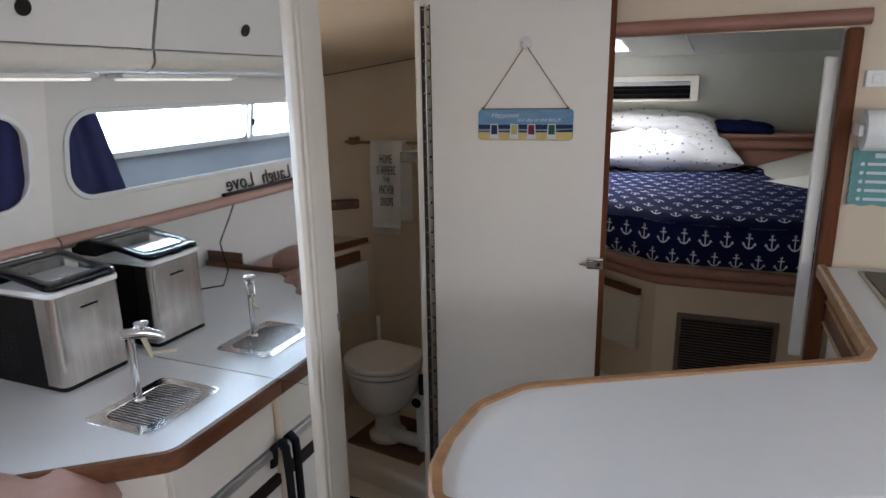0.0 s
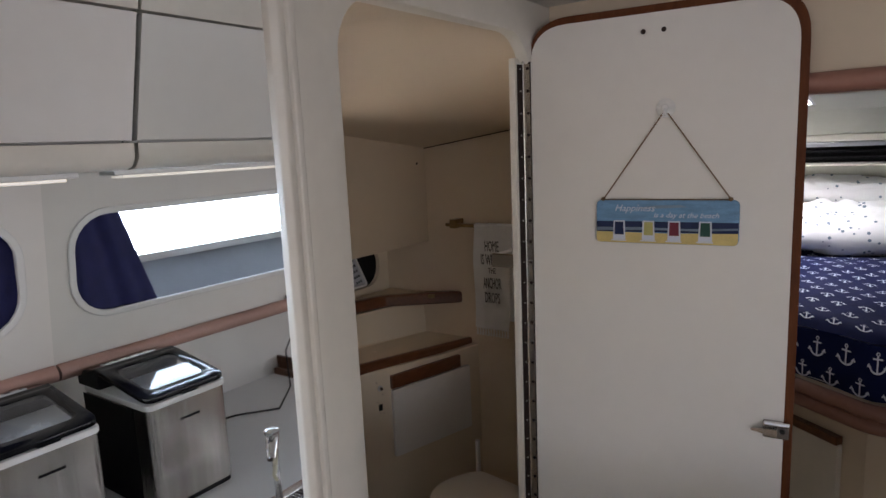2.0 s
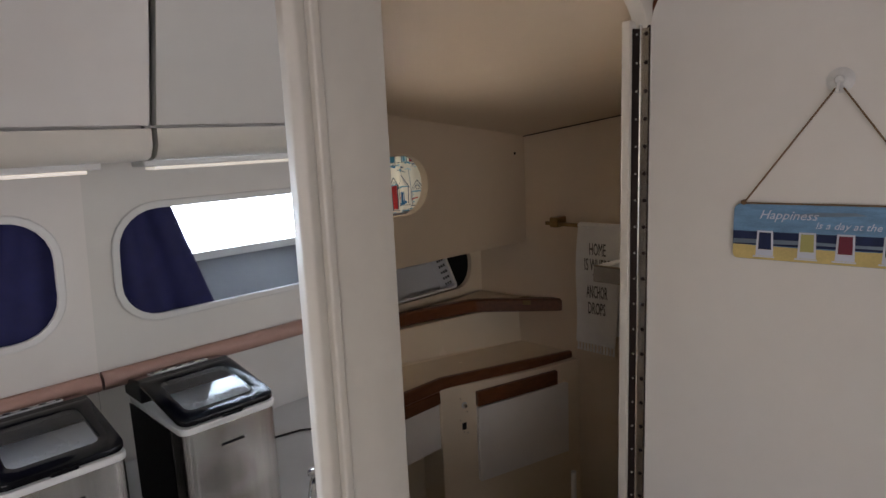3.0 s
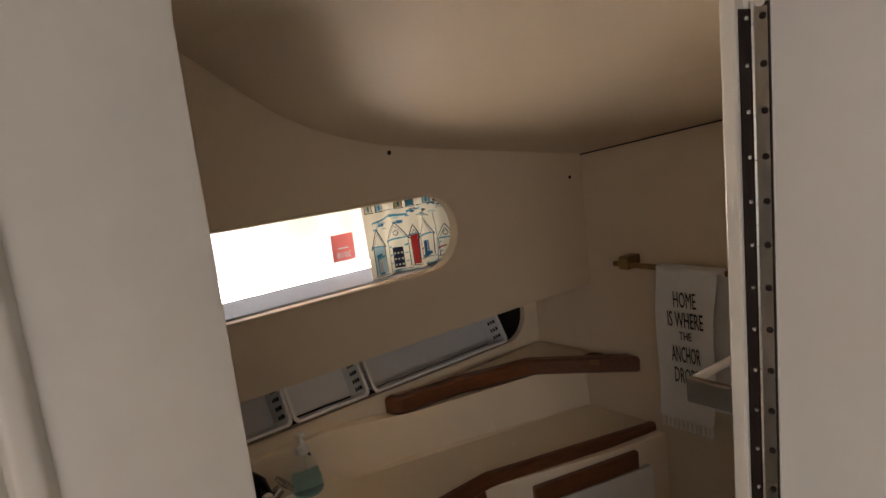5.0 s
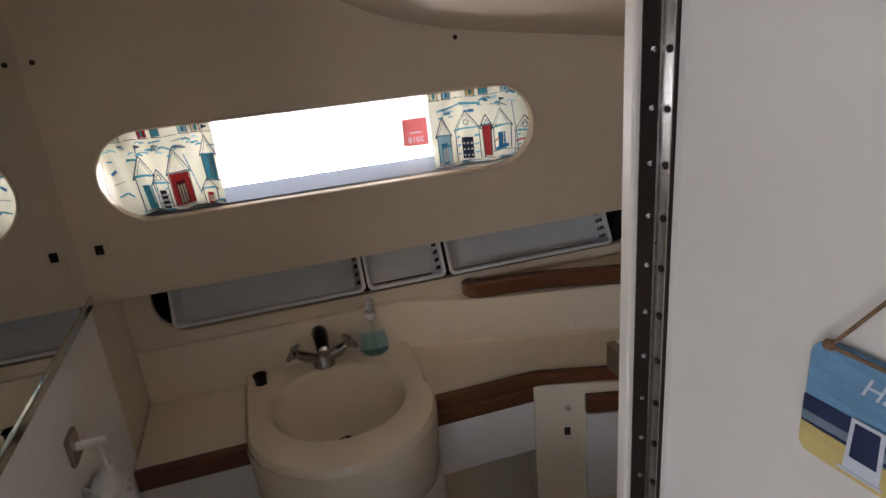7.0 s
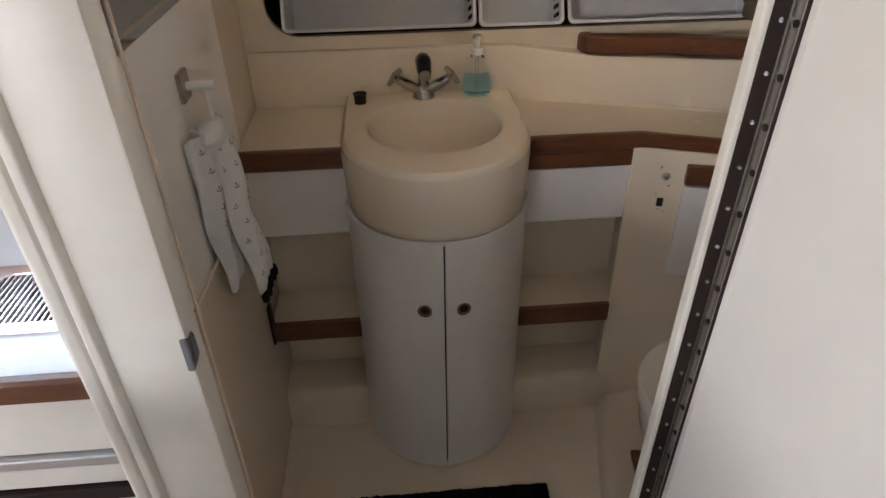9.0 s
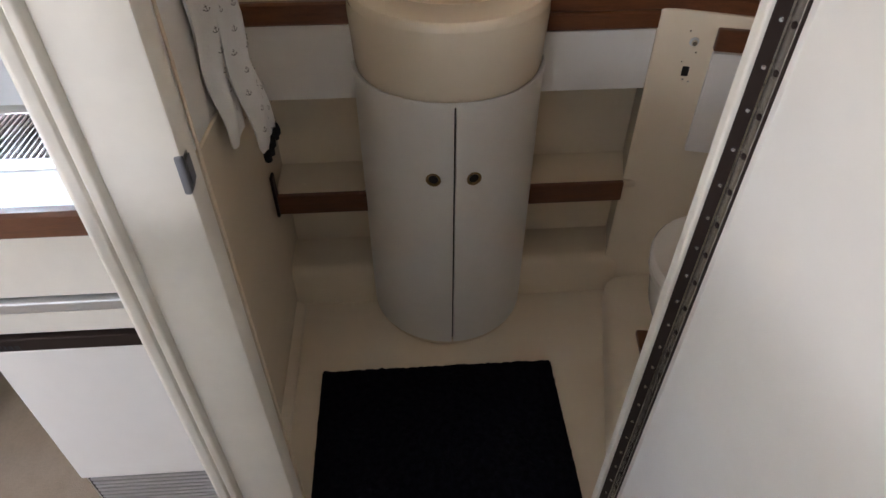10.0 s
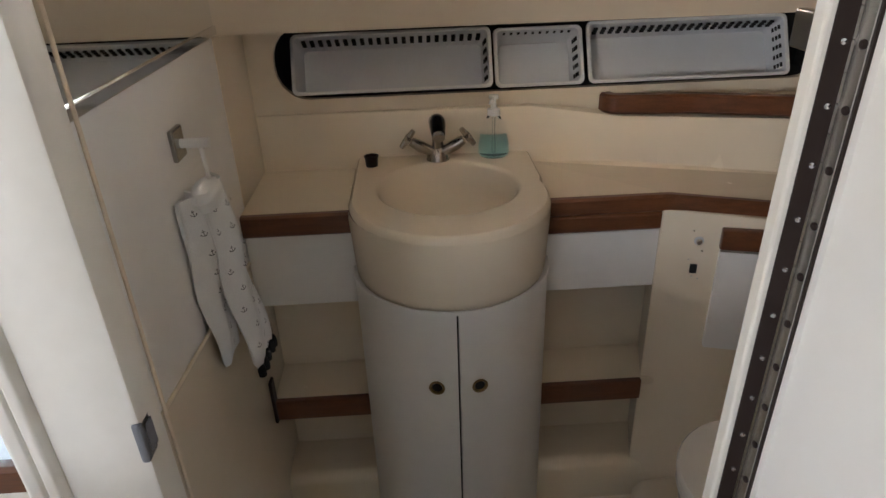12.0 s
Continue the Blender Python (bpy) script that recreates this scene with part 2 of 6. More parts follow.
def rrect(x0, x1, y0, y1, r, n=6):
    pts = []
    for cx, cy, a in ((x1 - r, y1 - r, 0), (x0 + r, y1 - r, 90), (x0 + r, y0 + r, 180), (x1 - r, y0 + r, 270)):
        pts += [(cx + r * math.cos(radians(a + 90 * i / n)), cy + r * math.sin(radians(a + 90 * i / n))) for i in range(n + 1)]
    return pts


def rounded(poly, radii, n=6):
    """A polygon with each corner rounded by its radius."""
    out = []
    k = len(poly)
    for i, p in enumerate(poly):
        r = radii[i] if isinstance(radii, (list, tuple)) else radii
        a, b, c = Vector(poly[i - 1]), Vector(p), Vector(poly[(i + 1) % k])
        if r <= 0:
            out.append(tuple(b))
            continue
        u, v = (a - b).normalized(), (c - b).normalized()
        half = u.angle(v) / 2
        d = min(r / math.tan(half), (a - b).length * 0.49, (c - b).length * 0.49)
        p0, p1 = b + u * d, b + v * d
        for j in range(n + 1):
            t = j / n
            out.append(tuple((1 - t) ** 2 * p0 + 2 * t * (1 - t) * b + t * t * p1))
    return out


def tube(path, r, seg=8, bm=None, closed=False, flat=None):
    """A round (or, with flat=(a, b), elliptical) bar along a path of points."""
    b = bmesh.new()
    pts = [Vector(p) for p in path]
    rings = []
    k = len(pts)
    ref = None
    for i, p in enumerate(pts):
        d = (pts[(i + 1) % k] - pts[i - 1]) if closed else (pts[min(i + 1, k - 1)] - pts[max(i - 1, 0)])
        d.normalize()
        if ref is None:
            ref = Vector((0, 0, 1)) if abs(d.z) < 0.9 else Vector((1, 0, 0))
        s = d.cross(ref).normalized()
        u = s.cross(d).normalized()
        ref = u
        rr = r[i] if isinstance(r, (list, tuple)) else r
        a, c = (flat if flat else (1, 1))
        rings.append([b.verts.new(p + s * math.cos(2 * math.pi * j / seg) * rr * a + u * math.sin(2 * math.pi * j / seg) * rr * c) for j in range(seg)])
    for i in range(k if closed else k - 1):
        q, w = rings[i], rings[(i + 1) % k]
        for j in range(seg):
            b.faces.new((q[j], q[(j + 1) % seg], w[(j + 1) % seg], w[j]))
    if not closed:
        b.faces.new(rings[0][::-1]), b.faces.new(rings[-1])
    return merge(bm, b)


def lathe(profile, seg=24, m=None, bm=None):
    """A body of revolution about z from (radius, height) pairs."""
    b = bmesh.new()
    rings = []
    for r, z in profile:
        rings.append([b.verts.new((r * math.cos(2 * math.pi * j / seg), r * math.sin(2 * math.pi * j / seg), z)) for j in range(seg)] if r > 1e-6 else [b.verts.new((0, 0, z))])
    for q, w in zip(rings, rings[1:]):
        for j in range(seg):
            c = [q[j % len(q)], q[(j + 1) % len(q)], w[(j + 1) % len(w)], w[j % len(w)]]
            c = [v for i, v in enumerate(c) if v not in c[:i]]
            if len(c) > 2:
                b.faces.new(c)
    if m is not None:
        moved(b, m)
    return merge(bm, b)


def grid(fn, nu, nv, bm=None):
    b = bmesh.new()
    vs = [[b.verts.new(fn(i / nu, j / nv)) for j in range(nv + 1)] for i in range(nu + 1)]
    for i in range(nu):
        for j in range(nv):
            b.faces.new((vs[i][j], vs[i + 1][j], vs[i + 1][j + 1], vs[i][j + 1]))
    return merge(bm, b)


def thicken(bm, d):
    bmesh.ops.recalc_face_normals(bm, faces=bm.faces)
    bmesh.ops.solidify(bm, geom=bm.faces[:], thickness=d)
    return bm


def loft(loops, caps=True, bm=None):
    b = bmesh.new()
    rings = [[b.verts.new(p) for p in loop] for loop in loops]
    k = len(rings[0])
    for q, w in zip(rings, rings[1:]):
        for j in range(k):
            b.faces.new((q[j], q[(j + 1) % k], w[(j + 1) % k], w[j]))
    if caps:
        b.faces.new(rings[0][::-1]), b.faces.new(rings[-1])
    return merge(bm, b)


def lettering(text, size, m, depth=0.0006, shear=0.0, align="LEFT", spacing=1.0):
    """A mesh of words in the built-in font, laid in the xy plane of m."""
    c = bpy.data.curves.new("words", "FONT")
    c.body, c.size, c.extrude, c.shear, c.align_x, c.space_character = text, size, depth, shear, align, spacing
    c.resolution_u = 2
    ob = new("words", c)
    bpy.context.view_layer.update()
    me = bpy.data.meshes.new_from_object(ob.evaluated_get(bpy.context.evaluated_depsgraph_get()))
    bpy.data.objects.remove(ob)
    b = bmesh.new()
    b.from_mesh(me)
    bpy.data.meshes.remove(me)
    return moved(b, m)


def basis(origin, xa, ya):
    """A pose whose x and y axes point along xa and ya."""
    xa, ya = Vector(xa).normalized(), Vector(ya).normalized()
    za = xa.cross(ya)
    return Matrix(((xa.x, ya.x, za.x, origin[0]), (xa.y, ya.y, za.y, origin[1]), (xa.z, ya.z, za.z, origin[2]), (0, 0, 0, 1)))


def facing_x(x):
    """Plates whose local x, y become world y, z, and whose front looks along +x."""
    return basis((x, 0, 0), (0, 1, 0), (0, 0, 1))


def facing_back(y):
    """Plates whose local x, y become world x, z, and whose front looks along -y."""
    return basis((0, y, 0), (1, 0, 0), (0, 0, 1))


def facing_up(z):
    return Matrix.Translation((0, 0, z))

# ---- the large structure ----
FLOOR, TOP = -0.03, 2.03
structure("floor", box(-1.7, 2.0, -2.6, 4.9, FLOOR - 0.05, FLOOR), CARPET, "beige carpeted cabin sole", "floor")
# cabin ceiling, in pieces round the berth hatch; unseen, made white for bounced light
bm = plate([(-1.7, -2.6), (2.0, -2.6), (2.0, 2.26), (-0.56, 2.26), (-0.56, 1.34), (-1.7, 1.34)], depth=0.06, m=facing_up(TOP + 0.06))
structure("ceiling", bm, WHITE, "unseen cabin ceiling, white to bounce light down", "ceiling")

# galley side: lower back wall, overhanging window liner with a rounded window
structure("wall_galley_low", box(-1.63, -1.58, -1.5, 1.336, FLOOR, 1.26), WHITE, "white laminate wall behind the galley worktop", "wall")
GW = rrect(-0.75, 1.283, 1.337, 1.592, 0.09)
structure("wall_galley_window", plate([(-1.5, 1.222), (1.336, 1.222), (1.336, TOP), (-1.5, TOP)], [GW], 0.03, facing_x(-1.40)), WHITE, "white liner panel with a long rounded window opening", "wall")
structure("wall_galley_underside", box(-1.58, -1.41, -1.5, 1.334, 1.222, 1.242), WHITE, "white underside of the window liner", "wall")
bm = plate(rrect(-0.756, 1.289, 1.331, 1.598, 0.096), [rrect(-0.740, 1.273, 1.347, 1.582, 0.08)], 0.012, facing_x(-1.394), 0.003)
structure("trim_galley_window", bm, WHITEPLASTIC, "white rounded window trim ring", "trim")
# deep sill up to the outer window frame
bm = loft([[(-1.415, -0.745, 1.338), (-1.415, 1.275, 1.338), (-1.415, 1.275, 1.328), (-1.415, -0.745, 1.328)],
           [(-1.56, -0.745, 1.43), (-1.56, 1.275, 1.43), (-1.56, 1.275, 1.42), (-1.56, -0.745, 1.42)]])
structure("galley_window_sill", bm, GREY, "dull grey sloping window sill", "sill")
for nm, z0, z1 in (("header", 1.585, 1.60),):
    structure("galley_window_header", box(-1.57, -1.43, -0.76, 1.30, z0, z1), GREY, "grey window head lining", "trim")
for y in (-0.76, 1.283):
    structure("galley_window_reveal", box(-1.57, -1.43, y, y + 0.012, 1.35, 1.60), WHITE, "white window reveal", "trim")
win = structure("window_1", plate(rrect(-0.76, 1.29, 1.40, 1.62, 0.03), [rrect(-0.72, 0.295, 1.445, 1.582, 0.02), rrect(0.325, 1.26, 1.445, 1.582, 0.02)], 0.03, facing_x(-1.55)), ALU, "long sliding window in an aluminium frame", "window")
p = part("pane", box(-1.567, -1.564, -0.72, 0.295, 1.445, 1.582), GLASS, win)
p.visible_shadow = False
p = part("pane", box(-1.573, -1.570, 0.325, 1.26, 1.445, 1.582), GLASS, win)
p.visible_shadow = False
part("mullion", box(-1.545, -1.53, 0.298, 0.322, 1.43, 1.59, 0.003), ALU, win)
part("catch", box(-1.53, -1.515, 0.303, 0.317, 1.49, 1.52, 0.003), BLACKMATT, win)

# the liner and its window lean inward towards the top
TILT = Matrix(((1, 0, 0.155, 0.030 - 0.155 * 1.235), (0, 1, 0, 0), (0, 0, 1, 0), (0, 0, 0, 1)))


def lean_in(ob):
    for o in (ob, *ob.children):
        if o.data:
            o.data.transform(TILT)


for ob in list(bpy.data.objects):
    if ob.name.split(".")[0] in ("wall_galley_window", "trim_galley_window", "galley_window_sill", "galley_window_header", "galley_window_reveal", "window_1"):
        lean_in(ob)

# partition between galley and head: mirror on the galley side
structure("wall_partition", box(-1.80, -0.58, 1.3365, 1.3395, FLOOR, 2.08), LINER, "thin partition between galley and toilet room", "wall")
mir = thing("mirror_panel", "large frameless wall mirror closing the end of the galley", "mirror")
part("mirror_glass", box(-1.388, -0.547, 1.333, 1.336, 0.929, TOP - 0.002), MIRROR, mir)
part("mirror_glass", box(-1.577, -1.390, 1.333, 1.336, 0.929, 1.220), MIRROR, mir)
part("mirror_glass", box(-0.640, -0.547, 1.333, 1.336, 0.05, 0.93), MIRROR, mir)

# toilet room wall with the rounded doorway
HOLEY = rrect(1.464, 2.110, 0.06, 1.952, 0.10, 8)
W1 = plate([(1.37, FLOOR), (2.26, FLOOR), (2.26, TOP), (1.37, TOP)], [HOLEY], 0.048, facing_x(-0.53), 0.005)
for v in W1.verts:
    if v.co.y > 2.0 and v.co.x < -0.56:
        v.co.x = -0.560
structure("wall_head", W1, PAINT, "ivory moulded wall with a rounded doorway", "wall", True)
POST = rounded([(-0.546, 1.3375), (-0.546, 1.331), (-0.530, 1.329), (-0.521, 1.338), (-0.522, 1.350), (-0.528, 1.354), (-0.520, 1.357), (-0.520, 1.368), (-0.531, 1.373), (-0.578, 1.373), (-0.578, 1.352), (-0.560, 1.352)], [0, 0.001, 0.006, 0.007, 0.003, 0.001, 0.004, 0.005, 0.004, 0, 0, 0], 4)
bm = loft([[(x, y, z) for x, y in POST] for z in (FLOOR, TOP)])
structure("trim_post", bm, PAINT, "ivory beaded corner moulding of the door post", "trim", True)
structure("wall_head_forward", box(-1.75, -0.53, 2.857, 2.93, FLOOR, 2.05), LINER, "beige forward wall of the toilet room", "wall")
structure("wall_head_inner", box(-0.578, -0.53, 2.262, 2.885, FLOOR, TOP), LINER, "beige inner wall of the toilet room", "wall")

structure("trim_door_gasket", tube([(-0.5815, 1.4655, 0.10), (-0.5815, 1.4655, 1.85)], 0.0022, 8), LINER, "thin beige door gasket along the reveal", "trim", True)

# hull side of the toilet room: window panel above, recess below
HW = rrect(1.416, 2.364, 1.468, 1.655, 0.092, 8)
structure("wall_head_window", plate([(1.339, 1.305), (2.885, 1.305), (2.885, 2.06), (1.339, 2.06)], [HW], 0.03, basis((-1.455, 0, 0), (0.016, 1, 0), (0, 0, 1))), LINER, "beige vinyl panel with an oval window opening", "wall")
bm = plate(rrect(1.412, 2.368, 1.464, 1.659, 0.096, 8), [rrect(1.419, 2.361, 1.471, 1.652, 0.089, 8)], 0.008, basis((-1.451, 0, 0), (0.016, 1, 0), (0, 0, 1)), 0.002)
structure("trim_head_window", bm, LINER, "pale plastic ring round the oval window", "trim")
SLOT = rrect(1.408, 2.80, 1.112, 1.288, 0.08, 6)
# slot walls coloured near black in place of the slot's own shade
structure("wall_head_slot", box(-1.86, -1.80, 1.339, 2.885, 1.0, 1.40), HOLE, "back of the basket slot, coloured near black as shade", "wall")
structure("wall_head_slot_end", box(-1.80, -1.667, 2.806, 2.82, 1.05, 1.31), HOLE, "end of the basket slot, coloured near black as shade", "wall")
structure("wall_head_slot_floor", box(-1.80, -1.667, 1.339, 2.885, 1.09, 1.11), HOLE, "floor of the basket slot, coloured near black as shade", "wall")
structure("wall_head_hull", plate([(1.339, FLOOR), (2.885, FLOOR), (2.885, 1.31), (1.339, 1.31)], [SLOT], 0.02, facing_x(-1.645)), GELCOAT, "cream moulded hull side of the toilet room", "wall")
structure("wall_head_shelf_top", box(-1.80, -1.487, 1.339, 2.885, 1.31, 1.33), LINER, "underside of the window panel", "wall")
bm = loft([[(-1.46, 1.41, 1.472), (-1.46, 2.39, 1.472), (-1.46, 2.39, 1.462), (-1.46, 1.41, 1.462)], [(-1.56, 1.41, 1.486), (-1.56, 2.39, 1.486), (-1.56, 2.39, 1.476), (-1.56, 1.41, 1.476)]])
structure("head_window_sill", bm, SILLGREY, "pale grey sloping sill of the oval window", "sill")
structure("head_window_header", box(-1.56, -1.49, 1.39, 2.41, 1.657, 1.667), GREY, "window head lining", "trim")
for y in (1.395, 2.398):
    structure("head_window_reveal", box(-1.56, -1.49, y, y + 0.01, 1.462, 1.66), WHITE, "window reveal", "trim")
win2 = structure("window_2", plate(rrect(1.39, 2.41, 1.465, 1.68, 0.03), [rrect(1.42, 2.38, 1.484, 1.66, 0.02)], 0.02, facing_x(-1.545)), ALU, "long cabin window in an aluminium frame", "window")
p = part("pane", box(-1.559, -1.556, 1.42, 2.38, 1.484, 1.66), GLASS, win2)
p.visible_shadow = False


# moulded ceiling of the toilet room, high by the door and sweeping down forward
SWEEP = ((-1.0, 0.0), (0.0, 0.0), (0.02, -0.007), (0.06, -0.035), (0.10, -0.066), (0.14, -0.095), (0.20, -0.135), (0.26, -0.165), (0.34, -0.194), (0.434, -0.218), (0.60, -0.242), (1.16, -0.312), (2.0, -0.4))


def sweep(d):
    """Drop of the moulded ceiling at a distance d past its knuckle."""
    for (d0, z0), (d1, z1) in zip(SWEEP, SWEEP[1:]):
        if d <= d1:
            return z0 + (z1 - z0) * (d - d0) / (d1 - d0)
    return SWEEP[-1][1]


def head_ceiling(u, v):
    x, y = -1.50 + u * 0.94, 1.339 + v * 1.55
    d = y - 1.738 - 0.25 * max(0.0, u - 0.08)
    low = min(1, max(0, d / 0.45))
    return (x, y, 2.022 + sweep(d) + 0.095 * (u - 0.08) * low)


structure("ceiling_head", thicken(grid(head_ceiling, 30, 80), 0.02), LINER, "beige moulded ceiling sweeping down forward", "ceiling", True)

seam = [(-1.4315, 1.345 + 1.51 * i / 60) for i in range(61)]
structure("trim_head_seam", tube([(x, y, head_ceiling((x + 1.5) / 0.94, (y - 1.339) / 1.55)[2] - 0.0225) for x, y in seam], 0.0022, 6), BRONZE, "dark seam between ceiling and window panel", "trim")
structure("trim_head_seam", tube([(-1.42 + 0.84 * i / 12, 2.854, head_ceiling((0.08 + 0.84 * i / 12) / 0.94, 0.978)[2] - 0.0225) for i in range(13)], 0.0022, 6), BRONZE, "dark seam between ceiling and forward wall", "trim")

# bulkhead to the berth
bm = plate([(-0.53, FLOOR), (0.0, FLOOR), (0.0, 1.772), (0.648, 1.772), (0.648, FLOOR), (2.0, FLOOR), (2.0, TOP), (-0.53, TOP)], depth=0.04, m=facing_back(2.22))
structure("wall_bulkhead", bm, LINER, "beige bulkhead with the opening to the berth", "wall")
structure("trim_bulkhead_roll", tube([(-0.05, 2.205, 1.792), (0.70, 2.205, 1.798)], 0.024, 14, flat=(1.1, 0.9)), ROSE, "padded rose-brown roll over the berth opening", "trim", True)
structure("trim_berth_opening", box(0.648, 0.688, 2.195, 2.245, FLOOR, 1.772, 0.008), TEAKZ, "dark teak post beside the berth opening", "trim")
structure("trim_berth_jamb", box(0.612, 0.644, 2.245, 2.275, 0.8, 1.70, 0.004), WHITE, "white jamb of the berth opening", "trim")

# berth cabin
structure("wall_berth_port", box(-0.53, -0.49, 2.93, 4.9, FLOOR, 2.0), BERTHLINER, "vinyl covered side wall of the berth", "wall")
bm = loft([[(1.25, 2.26, FLOOR), (1.30, 2.26, FLOOR), (1.30, 2.26, 2.05), (1.25, 2.26, 2.05)], [(0.98, 4.75, FLOOR), (1.03, 4.75, FLOOR), (1.03, 4.75, 2.05), (0.98, 4.75, 2.05)]])
structure("wall_berth_starboard", bm, BERTHLINER, "vinyl covered side wall of the berth", "wall")
bm = loft([[(-0.5, 4.80, 1.30), (1.05, 4.80, 1.30), (1.05, 4.84, 1.30), (-0.5, 4.84, 1.30)], [(-0.5, 4.25, 1.80), (1.05, 4.25, 1.80), (1.05, 4.29, 1.83), (-0.5, 4.29, 1.83)]])
structure("wall_berth_forward", bm, BERTHLINER, "sloping vinyl covered forward wall of the berth", "wall")
structure("wall_berth_head", box(-0.5, 1.05, 4.62, 4.66, 0.8, 1.278), ROSE, "rose-brown padded headboard panel", "wall")
structure("trim_headboard_roll", tube([(-0.5, 4.612, 1.235), (1.03, 4.612, 1.235)], 0.028, 12), ROSE, "padded rose-brown roll on the headboard", "trim", True)
structure("berth_ledge", box(-0.5, 1.03, 4.595, 4.84, 1.279, 1.305, 0.010), ROSE, "rose-brown ledge over the headboard", "trim")


def berth_ceiling(outer, holes):
    b = plate(outer, holes, 0.03)
    for v in b.verts:
        y = v.co.y
        v.co.z += 1.985 - 0.085 * (y - 2.26)
    return b


structure("ceiling_berth", berth_ceiling([(-0.53, 2.26), (1.28, 2.26), (1.05, 4.5), (-0.53, 4.5)], [[(-0.48, 3.56), (-0.10, 3.56), (-0.10, 4.04), (-0.48, 4.04)]]), BERTHLINER, "grey-green vinyl ceiling with a deck hatch", "ceiling")
structure("trim_ceiling_seam", box(0.218, 0.224, 2.30, 4.28, 1.80, 1.803), WHITEPLASTIC, "pale seam of the ceiling panels", "trim")

# saloon behind the viewer
# the opening here is assumed and lets the starboard fill in
structure("wall_saloon_starboard", plate([(-2.6, FLOOR), (2.22, FLOOR), (2.22, TOP), (-2.6, TOP)], [rrect(-1.2, 0.8, 1.35, 1.75, 0.08)], 0.04, facing_x(1.84)), WHITE, "white saloon side wall with an unseen opening for the fill lamp", "wall")
structure("wall_saloon_port", plate([(-2.6, FLOOR), (-1.5, FLOOR), (-1.5, TOP), (-2.6, TOP)], (), 0.04, facing_x(-1.40)), WHITE, "white saloon side wall", "wall")
structure("wall_saloon_aft", plate([(-1.7, FLOOR), (2.0, FLOOR), (2.0, TOP), (-1.7, TOP)], [rrect(-0.8, 0.8, 0.85, 1.98, 0.05)], 0.04, facing_back(-2.2)), WHITE, "white aft wall with the companionway", "wall")
structure("wall_galley_aft", box(-1.63, -1.40, -1.55, -1.5, FLOOR, 1.26), WHITE, "white end wall", "wall")

# outer shell of the boat, mostly unseen, added to stop light leaking in
structure("hull_side", box(-1.95, -1.88, -2.6, 4.9, -1.2, 1.40), WHITE, "unseen white hull side added against light leaks", "hull")
structure("side_deck", box(-2.05, -1.645, -2.6, 4.9, 1.385, 1.40), WHITE, "white side deck that also shuts light out of the slot", "deck")
structure("cabin_side", box(-1.66, -1.635, -2.6, 1.36, 1.62, 2.10), WHITE, "white cabin side over the windows", "hull")
structure("cabin_side_forward", box(-1.66, -1.642, 1.36, 4.9, 1.675, 2.10), WHITE, "white cabin side over the windows", "hull")
structure("cabin_side_low", box(-1.66, -1.645, -2.6, 4.9, 1.38, 1.415), WHITE, "white cabin side under the windows", "hull")
structure("cabin_side_mid", box(-1.66, -1.645, 2.42, 4.9, 1.38, 1.70), WHITE, "white cabin side forward of the windows", "hull")
structure("coach_roof", plate([(-1.68, -2.6), (2.05, -2.6), (2.05, 3.4), (-1.68, 3.4)], depth=0.02, m=facing_up(2.13)), WHITE, "unseen white coach roof over the cabin", "roof")
structure("floor_bilge", box(-1.9, 2.0, -2.6, 4.95, -0.12, -0.085), HOLE, "unseen dark sheet under the sole", "floor")
structure("wall_stem", box(-1.9, 2.0, 4.92, 4.97, -0.1, 2.1), WHITE, "unseen white end wall of the hull", "wall")

# outside
structure("water", box(-400, 400, -400, 400, -1.2, -1.0), material("marina_water", (0.05, 0.08, 0.09), 0.12, scale=0.5, bump=0.3, bscale=2), "calm marina water", "water")

# glowing board that gives the overexposed white outdoors, with greenish patches for trees
view_glow_mat = bpy.data.materials.new("glowing_far_view")
view_glow_mat.use_nodes = True
hn, hl = view_glow_mat.node_tree.nodes, view_glow_mat.node_tree.links
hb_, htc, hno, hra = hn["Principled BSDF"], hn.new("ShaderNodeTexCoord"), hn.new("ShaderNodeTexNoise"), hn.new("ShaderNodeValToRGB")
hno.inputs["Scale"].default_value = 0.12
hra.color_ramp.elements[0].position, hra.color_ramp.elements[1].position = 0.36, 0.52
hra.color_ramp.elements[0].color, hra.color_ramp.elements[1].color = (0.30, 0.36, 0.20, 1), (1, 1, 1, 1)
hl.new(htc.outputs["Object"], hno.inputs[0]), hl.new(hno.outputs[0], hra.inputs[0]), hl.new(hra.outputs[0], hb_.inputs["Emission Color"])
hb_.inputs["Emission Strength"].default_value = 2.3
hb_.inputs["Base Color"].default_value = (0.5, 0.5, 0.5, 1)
structure("backdrop", box(-62, -61, -90, 120, -1, 26), view_glow_mat, "glowing pale board for the far shore with trees", "backdrop")

# ---- corridor: the open door of the toilet room ----
LEAN = Matrix(((1, 0, 0, 0), (0, 1, 0.009, -0.0086), (0, 0, 1, 0), (0, 0, 0, 1)))   # the jamb and door lean a little
DOOR = LEAN @ pose(-0.538, 2.110, 0, 0, 0, 6.0)      # hinge line; local x along the door, front looks along -y


def in_door(m=Matrix()):
    return DOOR @ m


door = thing("door_1", "off-white door with a teak edge, standing open at a right angle", "door")
door["kind"] = "structure"
OUT = rounded([(0.0, 0.07), (0.586, 0.07), (0.586, 1.983), (0.0, 1.983)], [0, 0.02, 0.10, 0.10], 8)
part("core", plate(OUT, depth=0.030, m=in_door(basis((0, 0, 0), (1, 0, 0), (0, 0, 1)))), TEAKZ, door, "dark teak edge and core")
